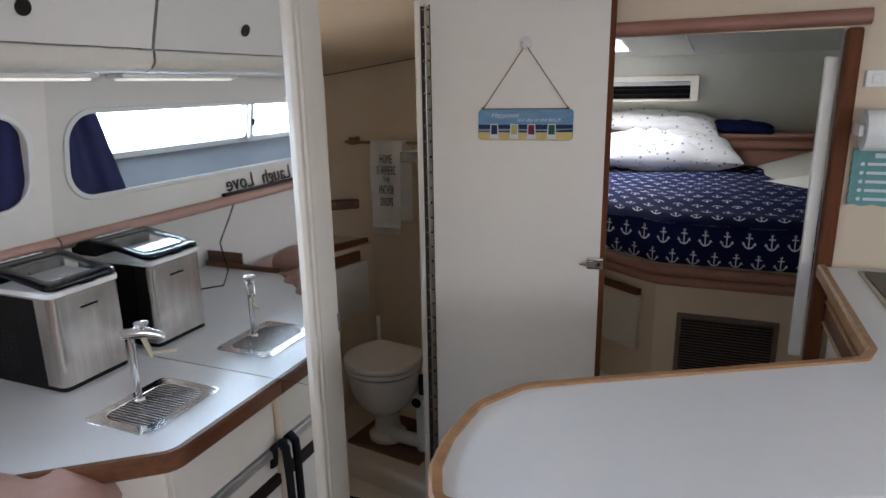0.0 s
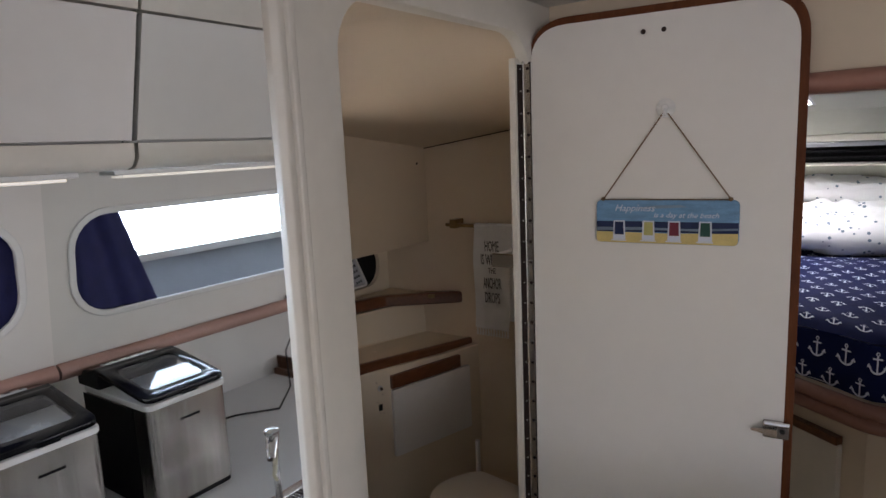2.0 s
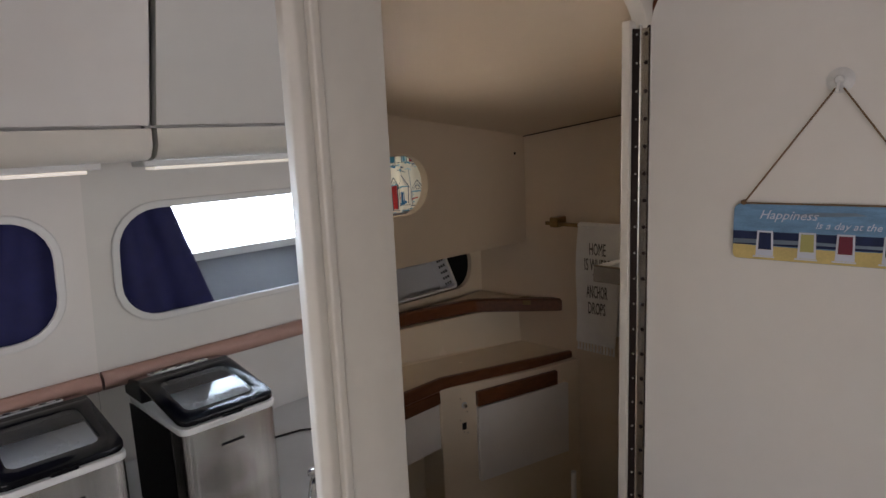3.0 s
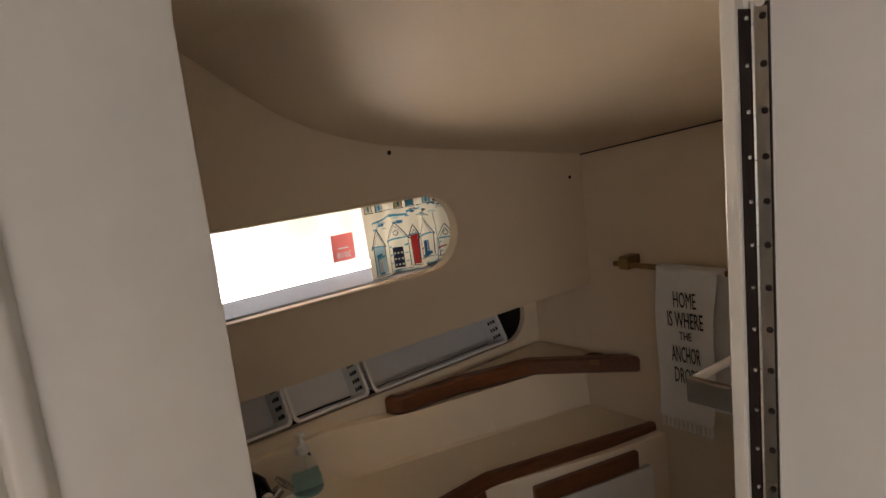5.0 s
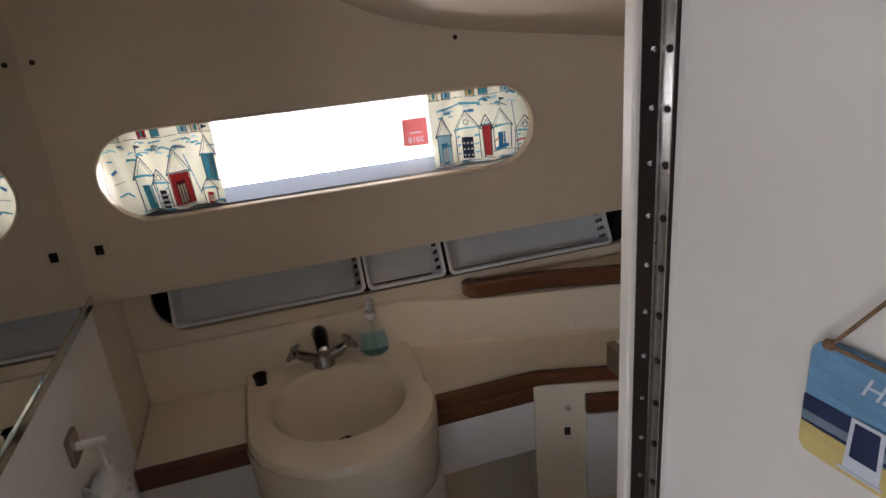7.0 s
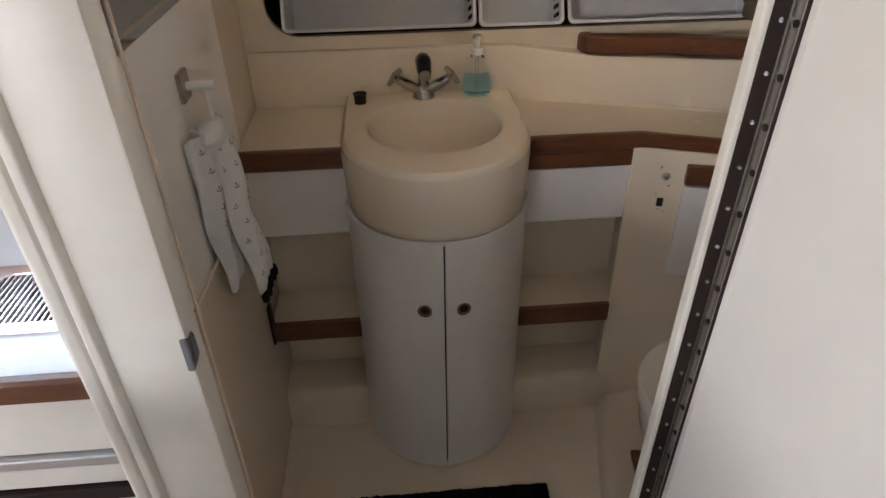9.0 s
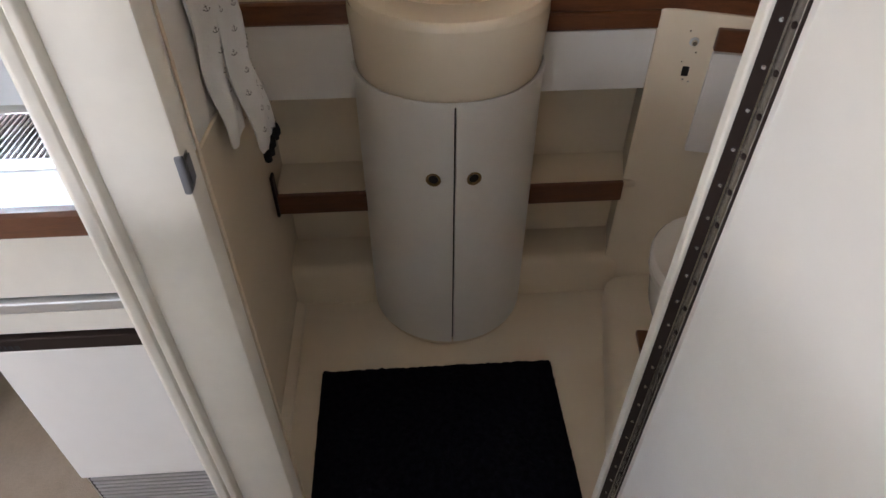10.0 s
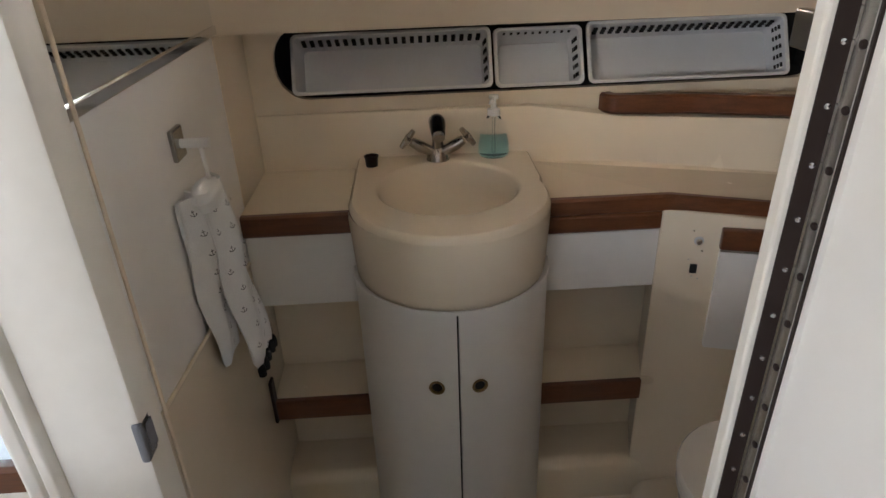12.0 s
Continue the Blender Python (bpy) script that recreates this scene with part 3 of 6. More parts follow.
FACE = rounded([(0.006, 0.085), (0.569, 0.085), (0.569, 1.966), (0.006, 1.966)], [0, 0.02, 0.088, 0.088], 8)
part("front_panel", plate(FACE, depth=0.004, m=in_door(basis((0, -0.003, 0), (1, 0, 0), (0, 0, 1)))), DOORWHITE, door, "off-white laminate face")
part("back_panel", plate(FACE, depth=0.004, m=in_door(basis((0, 0.034, 0), (1, 0, 0), (0, 0, 1)))), DOORWHITE, door, "off-white laminate face")
for x in (0.268, 0.311):
    part("screw_hole", lathe([(0, 0.0), (0.005, 0.0), (0.0055, 0.001), (0, 0.0012)], 10, in_door(pose(x, -0.0045, 1.928, 90))), BRONZE, door)
# long piano hinge
hinge = part("hinge", box(-0.006, 0.0085, -0.0165, -0.0145, 0.09, 1.885), HINGE, door, "long steel piano hinge with a dark leaf")
hinge.data.transform(DOOR)
bm = moved(loft([[(-0.5530, 2.0790, z), (-0.5515, 2.0788, z), (-0.5460, 2.0975, z), (-0.5480, 2.0980, z)] for z in (0.09, 1.885)]), LEAN)
part("leaf", bm, BRONZE, hinge, "dark bronze leaf on the jamb")
bm = bmesh.new()
zz = 0.09
while zz < 1.88:
    bm = lathe([(0, 0), (0.0042, 0.0), (0.0042, 0.0245), (0, 0.0245)], 8, pose(-0.5448, 2.0965, zz), bm)
    zz += 0.0254
part("knuckles", moved(bm, LEAN), HINGE, hinge)
scr = finish(lathe([(0.0042, 0), (0.0036, 0.0013), (0.0012, 0.0018), (0, 0.0012)], 8), "screw", BRONZE)
scr2 = finish(lathe([(0.0032, 0), (0.0026, 0.0016), (0, 0.002)], 8), "screw", CHROME)
for i in range(35):
    z = 0.1135 + 0.0518 * i
    if z > 1.875:
        break
    o = new("screw", scr)
    o.parent, o.matrix_basis = hinge, DOOR @ pose(0.0035, -0.0165, z, 90)
    o = new("screw", scr2)
    o.parent, o.matrix_basis = hinge, LEAN @ pose(-0.5488, 2.0880, z, 0, 90, -16)
part("hinge_batten", moved(box(-0.008, 0.0092, -0.0108, 0.0, 0.085, 1.89, 0.001), DOOR), DOORWHITE, door, "off-white batten behind the hinge")
part("hinge_strip", moved(box(-0.008, 0.0100, -0.0144, -0.0110, 0.085, 1.89, 0.0005), DOOR), BRONZE, door, "dark strip under the hinge")
structure("trim_hinge_jamb", moved(box(-0.5720, -0.5535, 2.0720, 2.1090, 0.07, 1.90, 0.003), LEAN), PAINT, "ivory strip under the hinge leaf", "trim")
# lever latch
hb = in_door(pose(0.557, -0.003, 1.068)) @ Matrix.Scale(0.82, 4)
handle = part("handle", moved(box(-0.034, 0.028, -0.016, 0, -0.022, 0.024, 0.004), hb), STEEL, door, "chrome lever latch", True)
part("lever", moved(loft([[(-0.062, -0.024, 0.003), (-0.062, -0.028, 0.003), (-0.062, -0.028, -0.002), (-0.062, -0.024, -0.002)], [(-0.036, -0.020, 0.007), (-0.036, -0.030, 0.007), (-0.036, -0.030, -0.006), (-0.036, -0.020, -0.006)], [(0.0, -0.014, 0.011), (0.0, -0.036, 0.011), (0.0, -0.036, -0.011), (0.0, -0.014, -0.011)]]), hb), STEEL, handle)
part("barrel", tube([hb @ Vector((-0.03, -0.02, 0.02)), hb @ Vector((0.028, -0.02, 0.02))], 0.006, 10), CHROME, handle)
part("keyhole", lathe([(0.007, 0), (0.007, 0.002), (0.0, 0.002)], 10, hb @ pose(0.012, -0.016, 0.0, 90)), HOLE, handle)
# strike on the post
st = thing("latch_strike", "small grey metal strike plate on the door post", "latch")
part("plate", box(-0.553, -0.5278, 1.455, 1.4640, 1.026, 1.077, 0.003), GREY, st)
part("tongue", box(-0.552, -0.536, 1.4642, 1.4655, 1.035, 1.068, 0.001), GREY, st)

# hanging wooden sign
sign = thing("hanging_sign", "painted wooden beach sign hanging from a suction cup", "sign")
SG = in_door(pose(0.167, -0.0135, 1.465, 0, 0, 0))
front = basis((0, 0, 0), (1, 0, 0), (0, 0, 1))
SW, SH = 0.303, 0.098
board = part("board", plate(rrect(0, SW, 0, SH, 0.012), depth=0.010, m=SG @ front, bevel=0.0015), C_SKY, sign, "sky blue painted board")


def on_sign(name, poly, mat, d, par=board, label=""):
    return part(name, plate(poly, depth=0.0008, m=SG @ basis((0, -d, 0), (1, 0, 0), (0, 0, 1))), mat, par, label)


on_sign("sea", [(0.0005, 0.026), (SW - 0.0005, 0.026), (SW - 0.0005, 0.050), (0.0005, 0.050)], C_NAVY, 0.0010, label="dark blue painted sea")
on_sign("surf", [(0.001, 0.028), (0.06, 0.029), (0.14, 0.031), (0.22, 0.030), (SW - 0.001, 0.034), (SW - 0.001, 0.038), (0.2, 0.035), (0.1, 0.037), (0.001, 0.036)], C_GREYBLUE, 0.0013)
on_sign("sand", rounded([(0.001, 0.001), (SW - 0.001, 0.001), (SW - 0.001, 0.027), (0.15, 0.024), (0.001, 0.026)], [0.011, 0.011, 0, 0, 0]), C_SAND, 0.0018, label="yellow painted sand")
on_sign("cloud", [(0.10, 0.078), (0.15, 0.080), (0.20, 0.083), (0.185, 0.087), (0.13, 0.086), (0.095, 0.081)], C_GREYBLUE, 0.0009)
for cx, mat in ((0.053, C_NAVY), (0.118, C_OLIVE), (0.173, C_WINE), (0.237, C_GREEN)):
    ch = part("deck_chair", plate([(cx - 0.014, 0.008), (cx + 0.014, 0.008), (cx + 0.0125, 0.052), (cx - 0.0125, 0.052)], [[(cx - 0.0105, 0.019), (cx - 0.0095, 0.049), (cx + 0.0095, 0.049), (cx + 0.0105, 0.019)]], 0.0010, SG @ basis((0, -0.0026, 0), (1, 0, 0), (0, 0, 1))), PRINTWHITE, board, "white painted deck chair")
    on_sign("seat_cloth", [(cx - 0.0103, 0.0193), (cx + 0.0103, 0.0193), (cx + 0.0095, 0.0487), (cx - 0.0095, 0.0487)], mat, 0.0024, ch)
    on_sign("chair_leg", [(cx - 0.018, 0.005), (cx + 0.016, 0.005), (cx + 0.016, 0.0075), (cx - 0.018, 0.0075)], PRINTWHITE, 0.0027, ch)
part("lettering", lettering("Happiness", 0.0215, SG @ basis((0.042, -0.0012, 0.073), (1, 0, 0), (0, 0, 1)), shear=0.35), PRINTWHITE, board, "white painted words")
part("lettering", lettering("is a day at the beach", 0.0165, SG @ basis((0.128, -0.0012, 0.0595), (1, 0, 0), (0, 0, 1)), shear=0.35), PRINTWHITE, board, "white painted words")
CUP = Vector((0.150, 0.0, 0.298))
tw = tube([SG @ Vector((0.018, -0.002, SH + 0.001)), SG @ Vector((0.020, -0.003, SH + 0.006)), SG @ Vector((0.146, 0.004, 0.288)), SG @ Vector((0.150, 0.002, 0.292)), SG @ Vector((0.154, 0.004, 0.288)), SG @ Vector((0.284, -0.003, SH + 0.006)), SG @ Vector((0.286, -0.002, SH + 0.001))], 0.0016, 6)
tw = tube([SG @ Vector((0.012, -0.003, SH + 0.0015)), SG @ Vector((0.15, -0.003, SH + 0.0018)), SG @ Vector((SW - 0.012, -0.003, SH + 0.0015))], 0.0016, 6, tw)
part("twine", tw, ROPE, sign, "brown jute twine")
for x in (0.017, 0.286):
    part("knot", lathe([(0, -0.005), (0.004, -0.003), (0.005, 0.0), (0.004, 0.003), (0, 0.005)], 8, SG @ pose(x, -0.004, SH + 0.003)), ROPE, sign)
cup = thing("suction_cup", "clear plastic suction cup with a hook on the door", "hook")
cm = SG @ pose(0.150, 0.0100, 0.298, 90)
part("cup", lathe([(0.0, 0.004), (0.006, 0.004), (0.0185, 0.0005), (0.0205, 0.0008), (0.015, 0.006), (0.008, 0.012), (0.006, 0.016), (0, 0.017)], 20, cm), FROST, cup)
part("hook_tip", tube([cm @ Vector((0, 0, 0.013)), cm @ Vector((0, -0.010, 0.020)), cm @ Vector((0, -0.016, 0.022)), cm @ Vector((0, -0.016, 0.028))], 0.003, 8), FROST, cup)

# ---- galley ----
CZ = 0.93
CPOLY = rounded([(-0.645, 1.331), (-0.645, 0.985), (-1.20, 0.55), (-1.578, 0.55), (-1.578, 1.331)], [0, 0.05, 0.04, 0, 0])
top = thing("galley_worktop", "white laminate galley worktop with a teak edge", "worktop")
part("slab", plate(CPOLY, [rrect(-0.905, -0.755, 1.022, 1.222, 0.03)], 0.030, facing_up(CZ)), COUNTER, top)


def edge_strip(path, h0, h1, w, side=1):
    """A strip of wood of width w along a flat path, between two heights."""
    a, b = [], []
    k = len(path)
    for i in range(k):
        d = (Vector(path[min(i + 1, k - 1)]) - Vector(path[max(i - 1, 0)])).normalized()
        nrm = Vector((d.y, -d.x)) * side
        p = Vector(path[i])
        q = p + nrm * w
        a.append(p), b.append(q)
    r = min(0.006, w * 0.3)
    loops = []
    for p, q in zip(a, b):
        o = (q - p).normalized() * r
        loops.append([(p.x, p.y, h0), (p.x, p.y, h1), (q.x - o.x, q.y - o.y, h1), (q.x, q.y, h1 - r), (q.x, q.y, h0 + r), (q.x - o.x, q.y - o.y, h0)])
    return loft(loops)


EDGE = [(-0.645, 1.331)] + [p for p in CPOLY if p[1] < 1.2 and p[0] > -1.57 and not (p[1] < 0.552 and p[0] < -1.25)]
part("teak_edge", edge_strip(EDGE, CZ - 0.042, CZ + 0.002, 0.018, -1), TEAK, top, "varnished teak edge", True)
part("end_board", box(-1.575, -1.21, 0.532, 0.549, CZ - 0.03, CZ + 0.02, 0.003), TEAKX, top, "teak fiddle board")
part("corner_board", box(-1.575, -1.40, 0.520, 0.5315, CZ - 0.03, CZ + 0.062, 0.003), TEAKX, top, "teak fiddle board")

cab = thing("galley_base_cabinet", "cream base cabinet front under the galley worktop", "cabinet")
part("front", box(-0.69, -0.662, 0.99, 1.331, 0.745, CZ - 0.043, 0.002), PAINT, cab, "cream drawer front")
bm = plate([(-0.675, 0.985), (-1.20, 0.575), (-1.57, 0.575), (-1.57, 0.62), (-1.2, 0.62), (-0.70, 1.01)], depth=0.88, m=facing_up(CZ - 0.043))
part("side_panel", bm, PAINT, cab)
fr = thing("undercounter_fridge", "white built-in fridge with metal trim bars", "fridge")
part("body", box(-1.2, -0.69, 0.99, 1.331, 0.02, 0.744), BLACKMATT, fr)
part("top_panel", box(-0.69, -0.664, 0.99, 1.331, 0.66, 0.716, 0.002), PAINT, fr, "cream panel between the bars")
part("trim_bar", box(-0.69, -0.652, 0.99, 1.331, 0.718, 0.742, 0.004), ALU, fr, "dull metal trim bar")
bar = part("trim_bar", box(-0.69, -0.654, 0.99, 1.331, 0.627, 0.657, 0.003), BRONZE, fr, "brownish metal trim bar")
for i, (a, b) in enumerate(((1.00, 1.008), (1.012, 1.014), (1.02, 1.026), (1.030, 1.033), (1.037, 1.043), (1.047, 1.054))):
    part("badge_bar", box(-0.6538, -0.653, a, b, 0.633, 0.643), INK, bar)
part("door", box(-0.69, -0.658, 0.99, 1.331, 0.205, 0.624, 0.004), WHITE, fr, "white fridge door")
part("grille_frame", box(-0.69, -0.672, 0.99, 1.331, 0.05, 0.20, 0.002), BRONZE, fr, "brown toe grille")
for i in range(9):
    part("grille_slat", box(-0.675, -0.664, 1.00, 1.325, 0.062 + i * 0.015, 0.070 + i * 0.015, 0.002), ALU, fr)
sp = thing("strap", "black strap hanging over the fridge trim bar", "strap")
part("loop", tube([(-0.66, 1.312, 0.69), (-0.655, 1.312, 0.745), (-0.635, 1.312, 0.765), (-0.618, 1.312, 0.75), (-0.615, 1.312, 0.70)], 0.012, 8, flat=(1.3, 0.6)), BLACKMATT, sp)
part("tail", tube([(-0.615, 1.312, 0.72), (-0.612, 1.314, 0.55), (-0.62, 1.313, 0.35), (-0.625, 1.312, 0.24)], 0.014, 8, flat=(1.2, 0.4)), BLACKMATT, sp)

# drip tray with its tap
tray = thing("drip_tray", "stainless drip tray with a wire grate sunk in the worktop", "drip tray")
part("rim", plate(rrect(-0.925, -0.735, 1.002, 1.240, 0.02), [rrect(-0.897, -0.762, 1.030, 1.214, 0.03)], 0.003, facing_up(CZ + 0.0035), 0.001), CHROME, tray, "polished steel rim")
# steel basin coloured near black for the shade below the grate
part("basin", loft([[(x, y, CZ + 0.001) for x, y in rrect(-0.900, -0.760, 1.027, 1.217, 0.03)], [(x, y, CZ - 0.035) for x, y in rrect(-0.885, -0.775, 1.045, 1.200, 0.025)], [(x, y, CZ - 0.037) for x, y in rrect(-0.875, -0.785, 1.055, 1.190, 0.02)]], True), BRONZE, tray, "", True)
wire = finish(tube([(-0.896, 0, 0), (-0.763, 0, 0)], 0.0024, 6), "grate_bar", STEEL)
for i in range(19):
    o = new("grate_bar", wire)
    o.parent, o.location = tray, (0, 1.037 + i * 0.0095, CZ + 0.001)
for x in (-0.868, -0.83, -0.792):
    part("cross_bar", tube([(x, 1.031, CZ - 0.002), (x, 1.213, CZ - 0.002)], 0.0016, 6), CHROME, tray)
for x, y in ((-0.912, 1.015), (-0.748, 1.015), (-0.912, 1.227), (-0.748, 1.227)):
    part("rivet", lathe([(0.006, 0), (0.004, 0.0012), (0, 0.0008)], 10, pose(x, y, CZ + 0.0035)), STEEL, tray)
tap = thing("bar_tap", "chrome bar tap on a slim post with a cream lever", "tap")
tx, ty = -0.878, 1.122
part("post", tube([(tx, ty, CZ), (tx, ty, CZ + 0.165)], 0.008, 12), CHROME, tap, "", True)
part("base", lathe([(0.014, 0), (0.013, 0.006), (0.009, 0.010), (0.0, 0.010)], 14, pose(tx, ty, CZ)), CHROME, tap)
part("body", tube([(tx - 0.012, ty - 0.012, CZ + 0.172), (tx, ty, CZ + 0.172), (tx + 0.022, ty + 0.022, CZ + 0.170), (tx + 0.040, ty + 0.040, CZ + 0.160), (tx + 0.050, ty + 0.050, CZ + 0.150)], [0.012, 0.013, 0.014, 0.011, 0.009], 12), CHROME, tap, "", True)
part("cap", lathe([(0.010, 0), (0.011, 0.008), (0.016, 0.012), (0.017, 0.018), (0.012, 0.022), (0, 0.023)], 14, pose(tx + 0.018, ty + 0.018, CZ + 0.176)), CHROME, tap, "", True)
part("lever", tube([(tx + 0.020, ty + 0.018, CZ + 0.158), (tx + 0.026, ty + 0.022, CZ + 0.13), (tx + 0.030, ty + 0.026, CZ + 0.105)], [0.007, 0.006, 0.003], 8), C_CREAM, tap, "cream plastic lever", True)
part("nozzle", tube([(tx + 0.026, ty + 0.024, CZ + 0.118), (tx + 0.055, ty + 0.05, CZ + 0.116), (tx + 0.075, ty + 0.06, CZ + 0.118)], 0.004, 8), C_CREAM, tap)

# ice maker
ice = thing("ice_maker", "stainless countertop ice maker with a black windowed lid", "ice maker")
ix0, ix1, iy0, iy1, iz = -1.375, -1.080, 1.088, 1.284, CZ
prof = rounded([(ix0 + 0.02, iy0), (ix1, iy0), (ix1, iy1), (ix0 + 0.02, iy1)], [0.02, 0.022, 0.022, 0.02], 5)
part("base", plate([(0.985 * (x + 1.23) - 1.23, y * 0.985 + 0.0178) for x, y in prof], depth=0.012, m=facing_up(iz + 0.012)), BLACKMATT, ice)
part("casing", plate([(x, y) for x, y in prof], depth=0.228, m=facing_up(iz + 0.240)), CASING, ice, "brushed stainless steel casing with reflections painted as streaks", True)
for y in (iy0 - 0.0015, iy1 - 0.0005):
    sidep = part("side_panel", box(ix0 + 0.02, ix1 - 0.060, y, y + 0.002, iz + 0.012, iz + 0.235, 0.0008), BLACKMATT, ice, "black vented side panel")
    for i in range(5):
        for j in range(9):
            yy = y - 0.0006 if y < 1.2 else y + 0.0012
            part("vent_slot", box(ix0 + 0.06 + i * 0.02, ix0 + 0.072 + i * 0.02, yy, yy + 0.001, iz + 0.05 + j * 0.011, iz + 0.054 + j * 0.011), HOLE, sidep)
part("white_band", plate(rounded([(ix0 + 0.018, iy0 - 0.003), (ix1 + 0.004, iy0 - 0.003), (ix1 + 0.004, iy1 + 0.003), (ix0 + 0.018, iy1 + 0.003)], 0.024), depth=0.014, m=facing_up(iz + 0.254), bevel=0.003), WHITEPLASTIC, ice, "white plastic band", True)
lidloop = rounded([(ix0 + 0.10, iy0 - 0.002), (ix1 + 0.003, iy0 - 0.002), (ix1 + 0.003, iy1 + 0.002), (ix0 + 0.10, iy1 + 0.002)], [0.004, 0.028, 0.028, 0.004])
wloop = rrect(ix0 + 0.125, ix1 - 0.035, iy0 + 0.028, iy1 - 0.028, 0.018)


def tilt_lid(b):
    for v in b.verts:
        v.co.z += max(0.0, (ix1 - v.co.x)) * 0.17
    return b


lid = part("lid", tilt_lid(plate(lidloop, [wloop], 0.012, facing_up(iz + 0.2685), 0.003)), BLACK, ice, "glossy black lid", True)
part("lid_window", tilt_lid(plate(rrect(ix0 + 0.1245, ix1 - 0.0345, iy0 + 0.0275, iy1 - 0.0275, 0.018), depth=0.002, m=facing_up(iz + 0.2675))), LIDGLASS, lid, "clear lid window").visible_shadow = False
part("lid_grip", box(ix1 + 0.002, ix1 + 0.010, 1.165, 1.207, iz + 0.256, iz + 0.264, 0.002), BLACK, lid)
part("ice_bin", box(ix0 + 0.13, ix1 - 0.04, iy0 + 0.03, iy1 - 0.03, iz + 0.242, iz + 0.2445), WHITEPLASTIC, ice)
for i in range(16):
    a, b = random.uniform(ix0 + 0.14, ix1 - 0.05), random.uniform(iy0 + 0.04, iy1 - 0.04)
    part("ice_cube", lathe([(0, 0), (0.010, 0.001), (0.011, 0.006), (0.008, 0.012), (0, 0.013)], 8, pose(a, b, iz + 0.2446)), WHITEPLASTIC, ice)
hb2 = loft([[(ix0 + 0.005, y, iz + 0.254), (ix0 + 0.004, y, iz + 0.272), (ix0 + 0.02, y, iz + 0.288), (ix0 + 0.085, y, iz + 0.302), (ix0 + 0.098, y, iz + 0.300), (ix0 + 0.098, y, iz + 0.254)] for y in (iy0 - 0.001, iy0 + 0.004, iy1 - 0.004, iy1 + 0.001)])
hood = part("rear_hood", hb2, BLACK, ice, "black rear housing with the controls")
cp = pose((ix0 + 0.056), 1.186, iz + 0.2975, 0, -12)
panel = part("control_panel", plate(rrect(-0.016, 0.016, -0.062, 0.062, 0.006), depth=0.002, m=cp), BLACKMATT, hood, "control panel with buttons")
part("panel_ring", plate(rrect(-0.017, 0.017, -0.063, 0.063, 0.006), [rrect(-0.0155, 0.0155, -0.0615, 0.0615, 0.005)], 0.0022, cp @ pose(0, 0, 0.0005)), ALU, hood)
for y in (-0.044, -0.015, 0.015, 0.044):
    part("button", lathe([(0.0075, 0), (0.007, 0.0015), (0, 0.002)], 12, cp @ pose(0.0, y, 0.0001) @ Matrix.Diagonal((0.7, 1.2, 1, 1))), ALU, panel)
part("badge", box(ix1 + 0.0002, ix1 + 0.001, 1.163, 1.211, iz + 0.196, iz + 0.201), BLACKMATT, ice)
cord = [(-1.37, 1.09, CZ + 0.02), (-1.41, 1.0, CZ + 0.006), (-1.38, 0.86, CZ + 0.005), (-1.30, 0.76, CZ + 0.006), (-1.36, 0.66, CZ + 0.03), (-1.44, 0.60, CZ + 0.12), (-1.41, 0.55, CZ + 0.24), (-1.385, 0.52, CZ + 0.34), (-1.394, 0.50, CZ + 0.42)]
single("power_cord", tube(cord, 0.003, 6), BLACKMATT, "thin black power cord lying across the worktop", "cord", True)

# padded rail, word ornament, curtain, cabinets over the galley
single("padded_rail", tube([(-1.362, -1.45, 1.226), (-1.362, 1.330, 1.226)], 0.020, 12), PINK, "dusty pink padded rail under the galley window", "rail", True)
orn = thing("word_ornament", "dark metal word ornament standing on the padded rail", "ornament")
for txt, y in (("Live", 0.03), ("Laugh", 0.205), ("Love", 0.455)):
    part("word", lettering(txt, 0.085, basis((-1.358, y, 1.262), (0, 1, 0), (0, 0, 1)), depth=0.002, shear=0.2), BRONZE, orn)
part("base_bar", box(-1.366, -1.350, 0.02, 0.645, 1.246, 1.258, 0.002), BRONZE, orn)


def wavy(y0, y1, z0, z1, x, waves, amp, nu=48, nv=10, skew=0.0, hem=0.0, forward=0.0):
    def f(u, v):
        y = y0 + (y1 - y0) * u + skew * (1 - v) * (1 - u)
        return (x + amp * math.sin(u * waves * 6.283) + 0.4 * amp * math.sin(u * waves * 14 + 1.3) + forward * (1 - v), y, z0 + (z1 - z0) * v + hem * math.sin(u * 9) * (1 - v))
    return f


cur = thing("curtain", "short navy cloth curtain drawn to the window's end", "curtain")
part("cloth", thicken(grid(wavy(1.155, 1.298, 1.341, 1.60, -1.442, 1.8, 0.005, skew=-0.09, hem=0.002, forward=0.022), 60, 12), 0.002), NAVY, cur, "", True)
lean_in(cur)
cur2 = thing("curtain", "short navy cloth curtain bunched at the window's far end", "curtain")
part("cloth", thicken(grid(wavy(-0.76, -0.5, 1.341, 1.60, -1.442, 4.2, 0.006, hem=0.004), 60, 12), 0.002), NAVY, cur2, "", True)
lean_in(cur2)

upper = thing("upper_cabinet", "white wall cabinets with finger-hole doors over the galley", "cabinet")


def slope_x(z):
    return -0.915 + (z - 1.735) * 0.30


